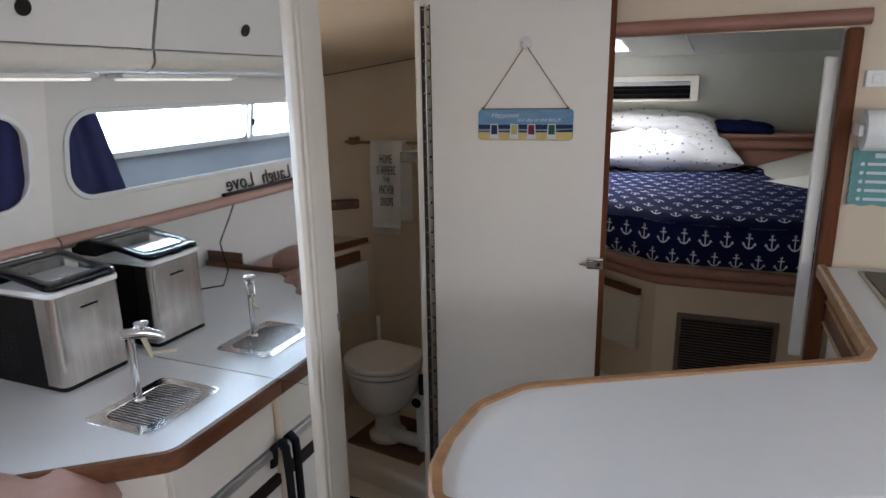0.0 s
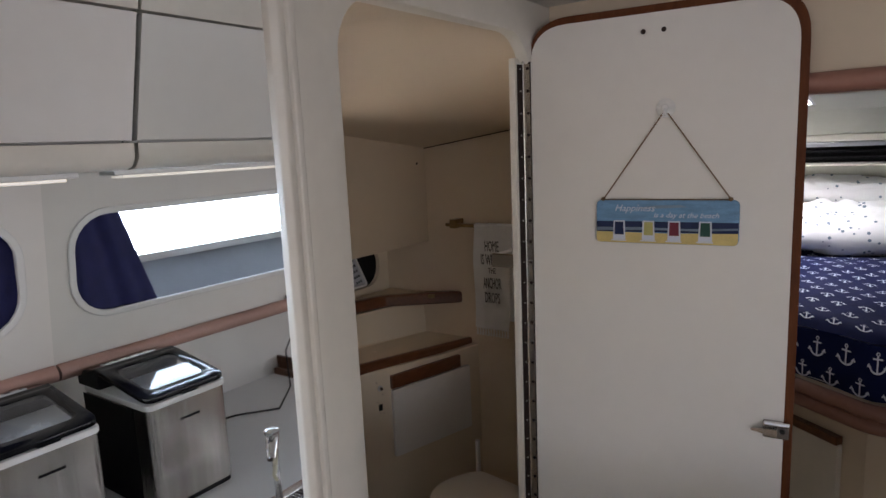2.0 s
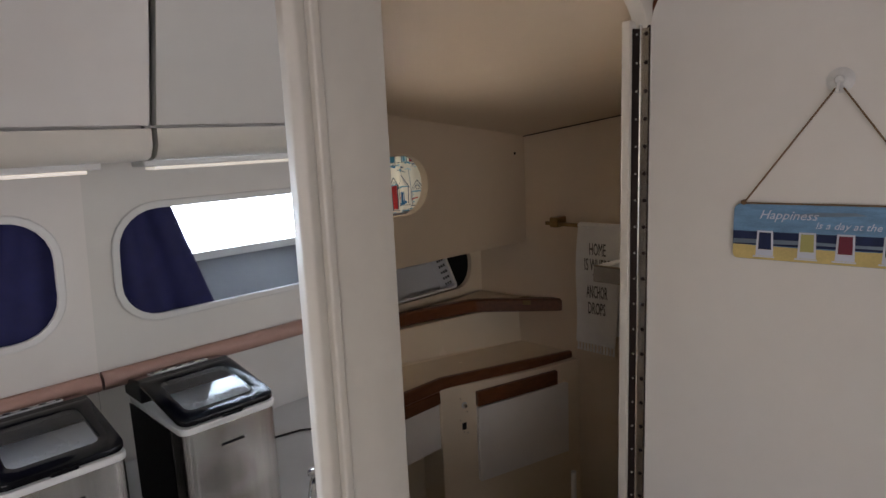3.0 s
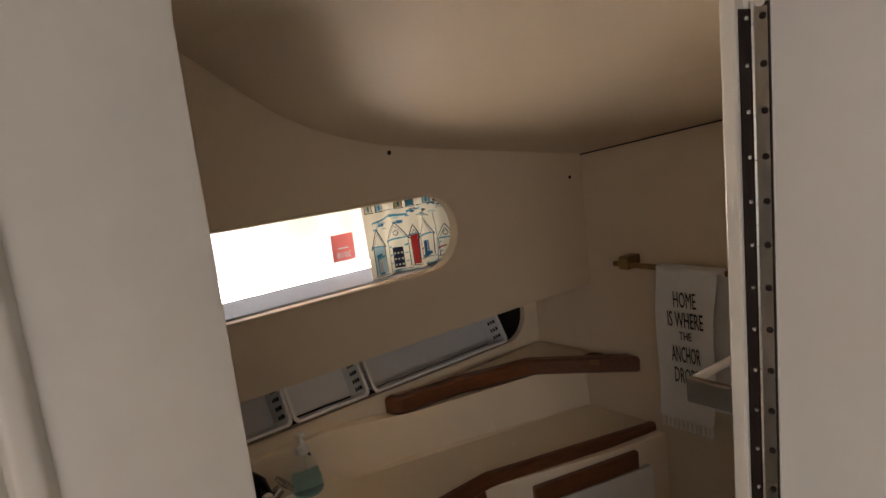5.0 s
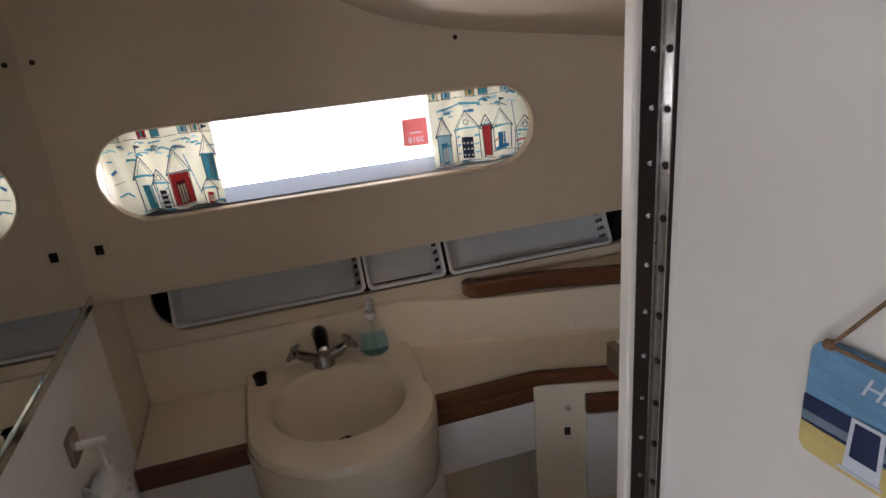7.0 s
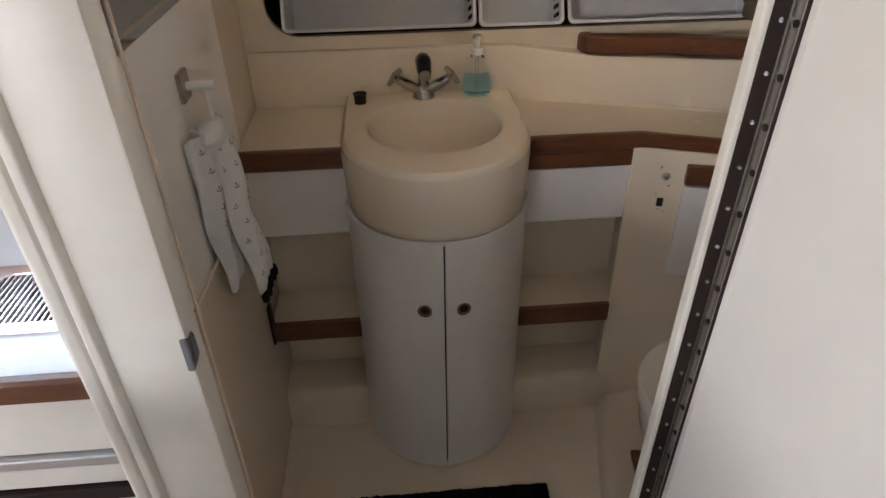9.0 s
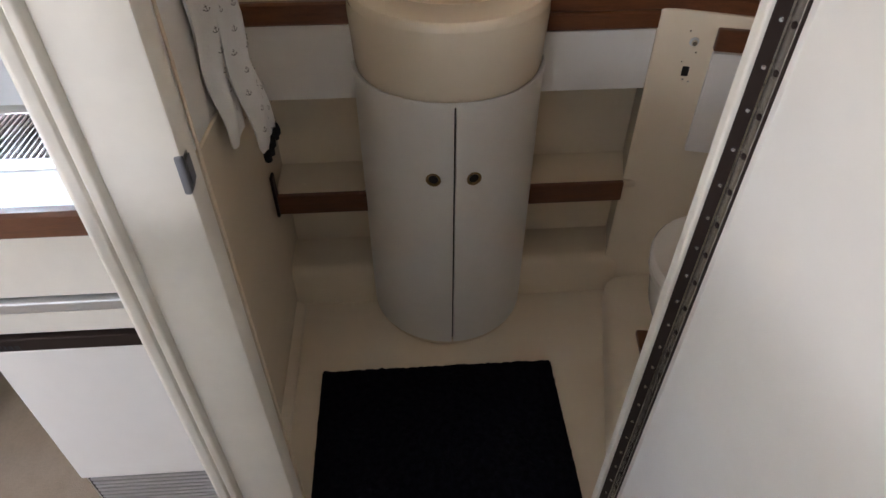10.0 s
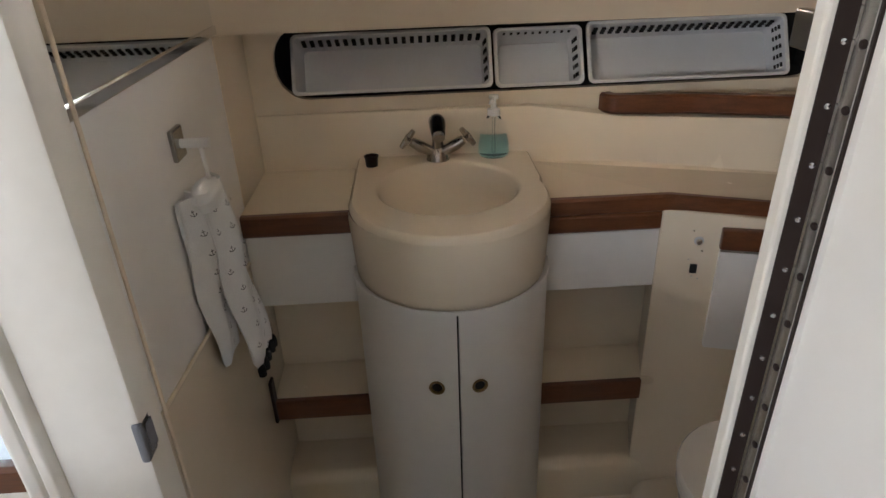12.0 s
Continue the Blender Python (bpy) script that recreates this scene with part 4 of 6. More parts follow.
for y0, y1 in ((0.80, 1.330), (0.24, 0.795), (-0.35, 0.235), (-0.95, -0.355)):
    lp = [[(slope_x(1.738) - 0.02, y, 1.738), (slope_x(1.738), y, 1.738), (slope_x(1.945), y, 1.945), (slope_x(1.945) - 0.02, y, 1.945)] for y in (y0 + 0.003, y1 - 0.002)]
    d = part("door", loft(lp), WHITE, upper, "white laminate door")
    yk = 1.012 if y0 == 0.80 else (y0 + y1) / 2
    km = basis((slope_x(1.80), yk, 1.80), (0, 1, 0), (0.29, 0, 0.957))
    part("finger_pull", lathe([(0.013, -0.001), (0.0165, 0.001), (0.0165, 0.003), (0.012, 0.003), (0.011, -0.004), (0.0, -0.0005)], 18, km), BRONZE, d, "dark finger-hole ring")
    part("finger_hole", lathe([(0.0125, 0.0022), (0, 0.0022)], 16, km), HOLE, d)
    lp = [[(-1.39, y, 1.686), (-0.945, y, 1.686), (-0.925, y, 1.692), (-0.912, y, 1.708), (-0.911, y, 1.733), (-1.39, y, 1.733)] for y in (y0 + 0.002, y1 - 0.001)]
    part("light_valance", loft(lp), PAINT, upper, "rounded cream valance", True)
part("carcass", box(-1.365, -0.955, -0.95, 1.331, 1.735, TOP), WHITE, upper)
part("top_strip", loft([[(slope_x(1.95) - 0.03, y, 1.950), (slope_x(1.95), y, 1.950), (slope_x(2.028), y, 2.028), (slope_x(2.028) - 0.06, y, 2.028)] for y in (-0.95, 1.330)]), PAINT, upper)
for y0, y1 in ((0.86, 1.30), (0.0, 0.5)):
    lt = thing("cabinet_light", "slim white strip light under the wall cabinet", "light")
    part("housing", box(-1.12, -1.06, y0, y1, 1.674, 1.686, 0.003), WHITEPLASTIC, lt)
    part("diffuser", box(-1.113, -1.067, y0 + 0.02, y1 - 0.02, 1.668, 1.6745, 0.002), emitter("soft_white_diffuser", (1, 0.96, 0.85), 0.2), lt, "white diffuser")

# settee end with pink cushions beside the galley
st = thing("settee", "dusty pink vinyl settee cushions beside the galley", "settee")
part("cushion", box(-1.55, -0.80, -0.35, 0.50, 0.70, 0.885, 0.05, seg=4), PINK, st, "", True)


def creased(u, v):
    """Upper skin of a soft cushion with folds running across it."""
    a, c = 2 * u - 1, 2 * v - 1
    k = (max(0.0, 1 - abs(a) ** 5) * max(0.0, 1 - abs(c) ** 4)) ** 0.5
    fold = 0.007 * math.sin(a * 17 + 3 * noise.noise(Vector((a * 2, c * 2, 1)))) * k + 0.008 * noise.noise(Vector((a * 6, c * 4, 5)))
    return (a * 0.36, c * 0.13, -0.05 + (0.105 + fold) * k)


cu = grid(creased, 70, 30)
cu = grid(lambda u, v: (0.72 * u - 0.36, 0.26 * v - 0.13, -0.05), 70, 30, cu)
bmesh.ops.remove_doubles(cu, verts=cu.verts, dist=0.0005)
part("cushion", moved(cu, pose(-0.965, 0.635, 0.888, 0, 0, 38)), PINK, st, "creased pink cushion", True)
part("back_cushion", box(-1.30, -0.86, 0.32, 0.50, 0.87, 1.0, 0.05, seg=4), PINK, st, "", True)
part("base", box(-1.55, -0.85, -0.35, 0.50, FLOOR, 0.70, 0.004), PAINT, st)

# ---- peninsula with the cooker ----
PZ = 1.11
PP = rounded([(0.030, 0.80), (0.0, 0.872), (-0.010, 0.948), (-0.002, 1.06), (0.052, 1.151), (0.162, 1.215), (0.645, 1.487), (0.668, 1.545), (0.668, 2.190), (1.80, 2.190), (1.80, 1.05), (0.66, 1.05)], [0.02, 0.04, 0.06, 0.06, 0.06, 0.1, 0.03, 0.02, 0, 0, 0, 0.1], 6)
pen = thing("peninsula_counter", "white laminate peninsula counter with a rounded teak edge", "counter")
part("slab", plate(PP, depth=0.03, m=facing_up(PZ)), COUNTER, pen)
pe = [p for p in PP[:-8] if p[0] < 0.692]
part("teak_edge", edge_strip(pe, PZ - 0.034, PZ + 0.006, 0.020, -1), TEAKLIGHT, pen, "worn light teak edge", True)
part("base", plate(rounded([(0.06, 0.86), (0.045, 1.08), (0.69, 1.53), (0.70, 2.18), (1.79, 2.18), (1.79, 1.07), (0.66, 1.07)], [0.03, 0.1, 0.03, 0, 0, 0, 0], 6), depth=1.07, m=facing_up(PZ - 0.035)), WHITE, pen)
for z0, z1 in ((PZ - 0.10, PZ - 0.045), (PZ - 0.165, PZ - 0.108)):
    part("teak_band", box(0.682, 0.696, 1.60, 2.178, z0, z1, 0.004), TEAK, pen, "dark teak band")
    part("teak_bead", tube([(0.681, 1.60, z0 - 0.002), (0.681, 2.178, z0 - 0.002)], 0.004, 8), TEAKLIGHT, pen)
cook = thing("cooktop", "stainless cooktop set in the counter", "cooktop")
part("plate", plate(rrect(0.742, 1.35, 1.72, 2.158, 0.012), depth=0.006, m=facing_up(PZ + 0.005), bevel=0.002), STEEL, cook, "", True)
part("well", plate(rrect(0.756, 1.335, 1.735, 2.143, 0.010), depth=0.001, m=facing_up(PZ + 0.0065)), BLACK, cook, "black burner well")
for x, y in ((0.83, 2.08), (0.83, 2.02), (0.83, 1.96), (0.83, 1.90)):
    part("knob", lathe([(0.019, 0), (0.018, 0.012), (0.013, 0.018), (0, 0.019)], 16, pose(x, y, PZ + 0.0065)), CHROME, cook, "", True)
part("pan_support", tube([(0.95, 1.80, PZ + 0.03), (0.95, 2.08, PZ + 0.03), (1.2, 2.08, PZ + 0.03), (1.2, 1.80, PZ + 0.03)], 0.005, 6, closed=True), BLACKMATT, cook)
for x, y in ((0.95, 1.80), (0.95, 2.08), (1.2, 1.80), (1.2, 2.08)):
    part("foot", tube([(x, y, PZ + 0.006), (x, y, PZ + 0.03)], 0.004, 6), BLACKMATT, cook)
teal = thing("teal_sign", "teal painted wooden sign with white lines of writing", "sign")
ragged = [(0.703 + 0.002 * math.sin(i * 2.3), 1.292 + 0.157 * i / 14) for i in range(14, -1, -1)] + [(0.703 + 0.30 * i / 20, 1.292 + 0.003 * math.sin(i * 1.9)) for i in range(21)] + [(1.003, 1.449)]
part("board", plate(ragged[::-1], depth=0.012, m=facing_back(2.205)), TEAL, teal)
for i in range(5):
    z = 1.408 - 0.0245 * i
    part("shell_mark", lathe([(0.0055, 0), (0.005, 0.001), (0, 0.0015)], 10, pose(0.728, 2.205, z, 90)), PRINTWHITE, teal)
    part("writing_bar", box(0.740, 0.81 + 0.02 * (i % 3), 2.2040, 2.2049, z - 0.004, z + 0.004), PRINTWHITE, teal)
part("writing_bar", box(0.755, 0.93, 2.2040, 2.2049, 1.425, 1.438), PRINTWHITE, teal)
roll = thing("paper_roll", "white paper towel roll on a wall holder", "paper roll")
part("roll", tube([(0.705, 2.14, 1.505), (0.96, 2.14, 1.505)], 0.055, 24), TOWEL, roll, "", True)
part("core", tube([(0.70, 2.14, 1.505), (0.965, 2.14, 1.505)], 0.018, 12), C_CREAM, roll)
for x in (0.690, 0.962):
    part("bracket", box(x, x + 0.012, 2.11, 2.219, 1.49, 1.52, 0.003), WHITEPLASTIC, roll)
sw = thing("switch_plate", "small white plastic wall switch", "switch")
part("plate", box(0.707, 0.78, 2.208, 2.219, 1.615, 1.66, 0.003), WHITEPLASTIC, sw)
part("rocker", box(0.722, 0.745, 2.204, 2.2085, 1.625, 1.65, 0.002), WHITEPLASTIC, sw)

# ---- toilet room ----
structure("floor_head", plate([(-0.579, 1.340), (-0.579, 2.25), (-1.36, 2.40), (-1.36, 1.340)], depth=0.028, m=facing_up(0.0)), GELFLOOR, "cream moulded shower floor", "floor")
# raised platform for the toilet, with a rounded edge
plat = rounded([(-0.58, 2.13), (-1.30, 2.30), (-1.36, 2.884), (-0.58, 2.884)], [0, 0.03, 0, 0])
lo = [[(x, y + 0.0, -0.028) for x, y in plat], [(x, y, 0.06) for x, y in plat], [(x + (0.004 if x < -0.7 else 0), y + (0.012 if y < 2.5 else 0), 0.082) for x, y in plat], [(x + (0.01 if x < -0.7 else 0), y + (0.03 if y < 2.5 else 0), 0.09) for x, y in plat]]
structure("floor_platform", loft(lo), GELFLOOR, "cream moulded toilet platform", "floor", True)
# rounded cove where the pan meets the wall
structure("floor_cove", tube([(-0.62, 1.342, 0.0), (-1.31, 1.342, 0.0)], 0.03, 12), GELFLOOR, "rounded cove of the shower floor", "floor", True)
# left wall: white panel, beige lower lining, mirror above
structure("wall_panel_low", loft([[(-0.579, 1.340, 0.0), (-1.64, 1.340, 0.0), (-1.64, 1.346, 0.0), (-0.579, 1.346, 0.0)], [(-0.579, 1.340, 0.875), (-1.64, 1.340, 0.79), (-1.64, 1.346, 0.79), (-0.579, 1.346, 0.875)]]), GELCOAT, "cream moulded lower wall lining", "wall")
structure("wall_panel_white", loft([[(-0.579, 1.340, 0.878), (-1.40, 1.340, 0.812), (-1.40, 1.3445, 0.812), (-0.579, 1.3445, 0.878)], [(-0.579, 1.340, 1.307), (-1.40, 1.340, 1.307), (-1.40, 1.3445, 1.307), (-0.579, 1.3445, 1.307)]]), WHITE, "white laminate wall panel", "wall")
structure("wall_panel_corner", box(-1.64, -1.402, 1.340, 1.345, 0.80, 1.305, 0.002), GELCOAT, "cream corner lining", "wall")
structure("trim_panel_seam", tube([(-0.61, 1.348, 0.877), (-1.64, 1.348, 0.792)], 0.004, 8), GELCOAT, "cream bead along the panel's lower edge", "trim", True)
mh = thing("wall_mirror", "frameless wall mirror with a chrome lower edge", "mirror")
part("mirror_glass", box(-1.452, -0.63, 1.340, 1.343, 1.326, 1.97), MIRROR, mh)
part("chrome_strip", box(-1.452, -0.62, 1.340, 1.3475, 1.308, 1.326, 0.002), CHROME, mh, "chrome channel")

# counter along the hull with teak fascia
CP = [(-1.352, 1.348), (-1.352, 1.590), (-1.60, 1.590), (-1.60, 2.016), (-1.352, 2.016), (-1.352, 2.312), (-1.222, 2.858), (-1.44, 2.858), (-1.58, 2.27), (-1.61, 2.04), (-1.625, 1.348)]


def sloped(b):
    """The counter falls a little towards the forward wall."""
    for v in b.verts:
        v.co.z -= 0.030 * max(0.0, v.co.y - 2.312) / 0.546
    return b


hc = thing("vanity_counter", "cream moulded counter with a varnished teak fascia", "counter")
part("slab", sloped(plate(CP[::-1], depth=0.03, m=facing_up(0.934))), GELCOAT, hc, "cream moulded counter top")
bs = [(-1.622, 1.348), (-1.606, 2.04), (-1.578, 2.27), (-1.438, 2.883)]
bk = [(-1.643, 1.348), (-1.643, 2.04), (-1.643, 2.27), (-1.643, 2.883)]
b = bmesh.new()
low = (0, 0, 0.03, 0.03)
rows = [[(*p, 0.88) for p in bs], [(p[0] - 0.006, p[1], 0.95) for p in bs], [(p[0] - 0.012, p[1], 1.066 - k) for p, k in zip(bs, low)], [(p[0] - 0.018, p[1], 1.076 - k) for p, k in zip(bs, low)], [(*p, 1.078 - k) for p, k in zip(bk, low)]]
vs = [[b.verts.new(p) for p in r] for r in rows]
for r0, r1 in zip(vs, vs[1:]):
    for j in range(3):
        b.faces.new((r0[j], r0[j + 1], r1[j + 1], r1[j]))
part("backsplash", b, GELCOAT, hc, "cream moulded backsplash", True)


def upright(path, z0, z1, w, side=-1):
    return edge_strip(path, z0, z1, w, side)


part("fascia", upright([(-1.352, 1.348), (-1.352, 1.596)], 0.882, 0.934, 0.016, 1), TEAK, hc, "varnished teak fascia")
FR = rounded([(-1.352, 2.020), (-1.352, 2.312), (-1.225, 2.858)], [0, 0.06, 0], 10)
part("fascia", sloped(upright(FR, 0.896, 0.938, 0.018, 1)), TEAK, hc, "varnished teak fascia", True)
part("fascia_lower", upright([(-1.352, 2.015), (-1.352, 2.300)], 0.852, 0.8945, 0.015, 1), TEAK, hc, "second varnished teak strip")
part("panel", box(-1.362, -1.346, 1.348, 1.597, 0.697, 0.880, 0.002), WHITE, hc, "white drop panel")
part("panel", box(-1.362, -1.346, 2.020, 2.306, 0.697, 0.848, 0.002), WHITE, hc, "white drop panel")
# open shelves left and right of the vanity column
for y0, y1 in ((1.348, 1.60), (2.0, 2.335)):
    sh = thing("open_shelf", "cream moulded open shelves with a teak lip", "shelf")
    part("shelf_board", box(-1.62, -1.325, y0, y1, 0.405, 0.43, 0.006), GELCOAT, sh, "", True)
    part("lip", box(-1.325, -1.309, y0, min(y1, 2.292), 0.374, 0.434, 0.003), TEAK, sh, "varnished teak lip")
    if y0 < 1.5:
        part("end_cap", box(-1.330, -1.300, y0, y0 + 0.008, 0.372, 0.500, 0.002), BRONZE, sh, "dark upright end strip")
    part("back", box(-1.50, -1.47, y0, y1, 0.06, 0.90, 0.004), GELCOAT, sh)
    part("step", box(-1.56, -1.325, y0 - 0.03, y1 + 0.03, -0.06, 0.145, 0.03, seg=4), GELCOAT, sh, "rounded lower step", True)
# pilaster with the shower tap knob and an outlet
pm = basis((-1.335, 2.296, 0), (0.27, 0.963, 0), (0, 0, 1))
structure("wall_pilaster", plate([(0.0, -0.02), (0.60, -0.02), (0.60, 0.885), (0.40, 0.885), (0.05, 0.902), (0.0, 0.902)], depth=0.25, m=pm, bevel=0.004), GELCOAT, "cream moulded pilaster beside the toilet", "wall")
kn = thing("shut_off_knob", "small chrome push knob on the pilaster", "knob")
km = pm @ pose(0.088, 0.830, 0.0)
part("flange", lathe([(0.011, 0), (0.010, 0.002), (0, 0.002)], 14, km), ALU, kn)
part("button", lathe([(0.007, 0), (0.007, 0.008), (0.005, 0.011), (0, 0.011)], 14, km), CHROME, kn, "", True)
ol = thing("switch_hole", "small black switch in the pilaster", "switch")
part("switch", moved(box(-0.008, 0.008, -0.012, 0.012, -0.001, 0.002, 0.001), pm @ pose(0.085, 0.757, 0)), HOLE, ol)
for dx, dz in ((-0.013, 0.023), (0.013, -0.026), (-0.001, -0.021), (0.013, 0.048), (-0.011, 0.098)):
    part("screw", lathe([(0.0025, 0), (0.002, 0.001), (0, 0.001)], 8, pm @ pose(0.085 + dx, 0.757 + dz, 0)), CHROME, ol)
pd = thing("locker_door", "white locker door with a teak finger rail", "door")
part("leaf", moved(plate(rrect(0.134, 0.517, 0.548, 0.812, 0.004), depth=0.014), pm @ pose(0, 0, 0.014)), WHITE, pd)
part("finger_rail", moved(box(0.131, 0.468, 0.818, 0.870, 0.0, 0.018, 0.004), pm), TEAK, pd, "dark teak finger rail")

# vanity column with round basin
VX, VY, VR = -1.352, 1.812, 0.222


def column(r, back, n=24):
    return [(VX + r * math.cos(radians(a)), VY + r * math.sin(radians(a))) for a in [-90 + 180 * i / n for i in range(n + 1)]] + [(back, VY + r), (back, VY - r)]


van = thing("vanity_unit", "cream round-fronted vanity with basin and white curved doors", "vanity")


def ring(r, back, z):
    return [(x, y, z) for x, y in column(r, back)]


part("apron", loft([ring(0.216, -1.55, 0.790), ring(0.219, -1.57, 0.80), ring(0.226, -1.60, 0.925), ring(0.224, -1.60, 0.945)], False), GELCOAT, van, "cream moulded basin apron", True)
b = bmesh.new()
N = 48
outer, rimv, prev = [], [], None
BX, BY, BR = -1.402, 1.814, 0.164
angs = [2 * math.pi * i / N for i in range(N)]


def outline(a):
    dx, dy = math.cos(a), math.sin(a)
    if dx >= 0:
        t = 0.224
        # distance from basin centre to the rounded front
        ox = BX - VX
        bq = ox * dx
        return -bq + math.sqrt(bq * bq + t * t - ox * ox)
    ty = 0.224 / abs(dy) if abs(dy) > 1e-6 else 9
    tx = (BX + 1.632) / abs(dx)
    return min(ty, tx)


loops = []
for f, z in ((1.0, 0.944), (0.99, 0.955), (0.965, 0.962)):
    loops.append([(BX + outline(a) * f * math.cos(a), BY + outline(a) * f * math.sin(a), z) for a in angs])
for r, z in ((BR + 0.006, 0.962), (BR, 0.959), (BR - 0.005, 0.950), (BR - 0.02, 0.91), (BR - 0.05, 0.86), (BR - 0.1, 0.838), (0.02, 0.834)):
    loops.append([(BX + r * math.cos(a), BY + r * math.sin(a), z) for a in angs])
part("basin", loft(loops, False), GELCOAT, van, "cream moulded round basin", True)
part("drain", lathe([(0.022, 0), (0.020, 0.003), (0.012, 0.001), (0, 0.001)], 18, pose(BX, BY, 0.8335)), CHROME, van)
# core coloured black so the gap between the doors reads as shaded
part("core", plate(column(0.205, -1.55), depth=0.79, m=facing_up(0.795)), HOLE, van, "cupboard core coloured black for shade in the door gap")
for side, a0, a1 in (("left", -90, -0.6), ("right", 0.6, 90)):
    def shell(r, z, a0=a0, a1=a1):
        return [(VX + r * math.cos(radians(a0 + (a1 - a0) * i / 20)), VY + r * math.sin(radians(a0 + (a1 - a0) * i / 20)), z) for i in range(21)]
    lps = []
    for z in (0.022, 0.785):
        lps.append(shell(0.2245, z) + shell(0.208, z)[::-1])
    d = part("curved_door", loft(lps), WHITE, van, "white curved laminate door", True)
    a = -12.5 if side == "left" else 11.5
    m = pose(VX, VY, 0.598, 0, 0, a) @ pose(0.2245, 0, 0, 0, 90)
    pu = part("ring_pull", lathe([(0.0125, -0.001), (0.0175, 0.001), (0.018, 0.003), (0.014, 0.004), (0.0115, 0.001), (0.0105, -0.004)], 20, m), BRASS, d, "aged brass ring pull", True)
    part("pull_well", lathe([(0.0115, 0.0005), (0, 0.0005)], 16, m), HOLE, d)
part("lip", upright([(VX + 0.2235 * math.cos(radians(a)), VY + 0.2235 * math.sin(radians(a))) for a in range(-90, 91, 6)], 0.785, 0.7955, 0.004, 1), WHITE, van, "", True)
part("door_side", box(-1.54, VX, VY - 0.2245, VY - 0.212, 0.022, 0.785), WHITE, van)
part("door_side", box(-1.54, VX, VY + 0.212, VY + 0.2245, 0.022, 0.785), WHITE, van)
part("plinth", plate(column(0.215, -1.54), depth=0.03, m=facing_up(0.021)), GELCOAT, van)

fau = thing("basin_mixer", "chrome two-handle basin mixer with a black spout head", "tap")
F0 = pose(-1.583, 1.799, 0.962) @ Matrix.Scale(1.25, 4)
part("base", lathe([(0.024, 0), (0.022, 0.010), (0.016, 0.022), (0.012, 0.028), (0, 0.028)], 18, F0), STEEL, fau, "", True)
part("neck", tube([F0 @ Vector((0, 0, 0.02)), F0 @ Vector((0.004, 0, 0.04)), F0 @ Vector((0.010, 0, 0.058))], [0.016, 0.014, 0.014], 12), STEEL, fau, "", True)
part("spout", tube([F0 @ Vector((-0.010, 0, 0.052)), F0 @ Vector((0.010, 0, 0.080)), F0 @ Vector((0.045, 0, 0.086)), F0 @ Vector((0.072, 0, 0.072))], [0.016, 0.021, 0.019, 0.016], 12), BLACK, fau, "black spout head", True)
part("spout_ring", tube([F0 @ Vector((0.068, 0, 0.074)), F0 @ Vector((0.078, 0, 0.067))], 0.015, 12), STEEL, fau)
for s in (-1, 1):
    arm = part("valve_arm", tube([F0 @ Vector((0.004, 0.008 * s, 0.015)), F0 @ Vector((0.008, 0.034 * s, 0.030)), F0 @ Vector((0.010, 0.052 * s, 0.042))], [0.013, 0.015, 0.012], 12), STEEL, fau, "", True)
    c = F0 @ Vector((0.011, 0.060 * s, 0.048))
    u = Vector((0, 0.7 * s, 0.55)).normalized()
    e1, e2 = Vector((1, 0, 0)), u.cross(Vector((1, 0, 0)))
    for e in (e1, e2):
        part("cross_handle", tube([c - e * 0.027, c, c + e * 0.027], [0.006, 0.009, 0.006], 8), STEEL, arm, "", True)
plug = thing("basin_strainer", "small dark metal basin strainer cup", "strainer")
part("cup", lathe([(0.0, 0.0), (0.015, 0.0), (0.016, 0.02), (0.019, 0.026), (0.016, 0.027), (0.014, 0.02), (0.0, 0.018)], 18, pose(-1.556, 1.632, 0.962)), BRONZE, plug, "", True)
sb = thing("soap_dispenser", "clear pump bottle half full of blue soap", "soap bottle")
S0 = pose(-1.596, 1.942, 0.963) @ Matrix.Diagonal((0.98, 0.98, 0.95, 1))
part("bottle", lathe([(0, 0), (0.036, 0), (0.040, 0.006), (0.039, 0.03), (0.030, 0.075), (0.020, 0.10), (0.014, 0.108), (0.014, 0.116)], 24, S0), BOTTLE, sb, "clear plastic bottle", True).visible_shadow = False
part("soap", lathe([(0, 0.002), (0.034, 0.002), (0.0375, 0.007), (0.0365, 0.03), (0.032, 0.048), (0, 0.048)], 24, S0), SOAP, sb, "blue liquid soap", True)
part("pump_collar", lathe([(0.016, 0.108), (0.016, 0.124), (0.008, 0.126), (0.006, 0.15), (0.013, 0.152), (0.012, 0.160), (0, 0.161)], 16, S0), FROST, sb, "milky pump head", True)
part("pump_spout", tube([S0 @ Vector((0, 0, 0.155)), S0 @ Vector((0.03, -0.01, 0.152)), S0 @ Vector((0.036, -0.012, 0.146))], 0.005, 8), FROST, sb)
part("dip_tube", tube([S0 @ Vector((0, 0, 0.01)), S0 @ Vector((0, 0, 0.11))], 0.003, 6), CLEAR, sb)


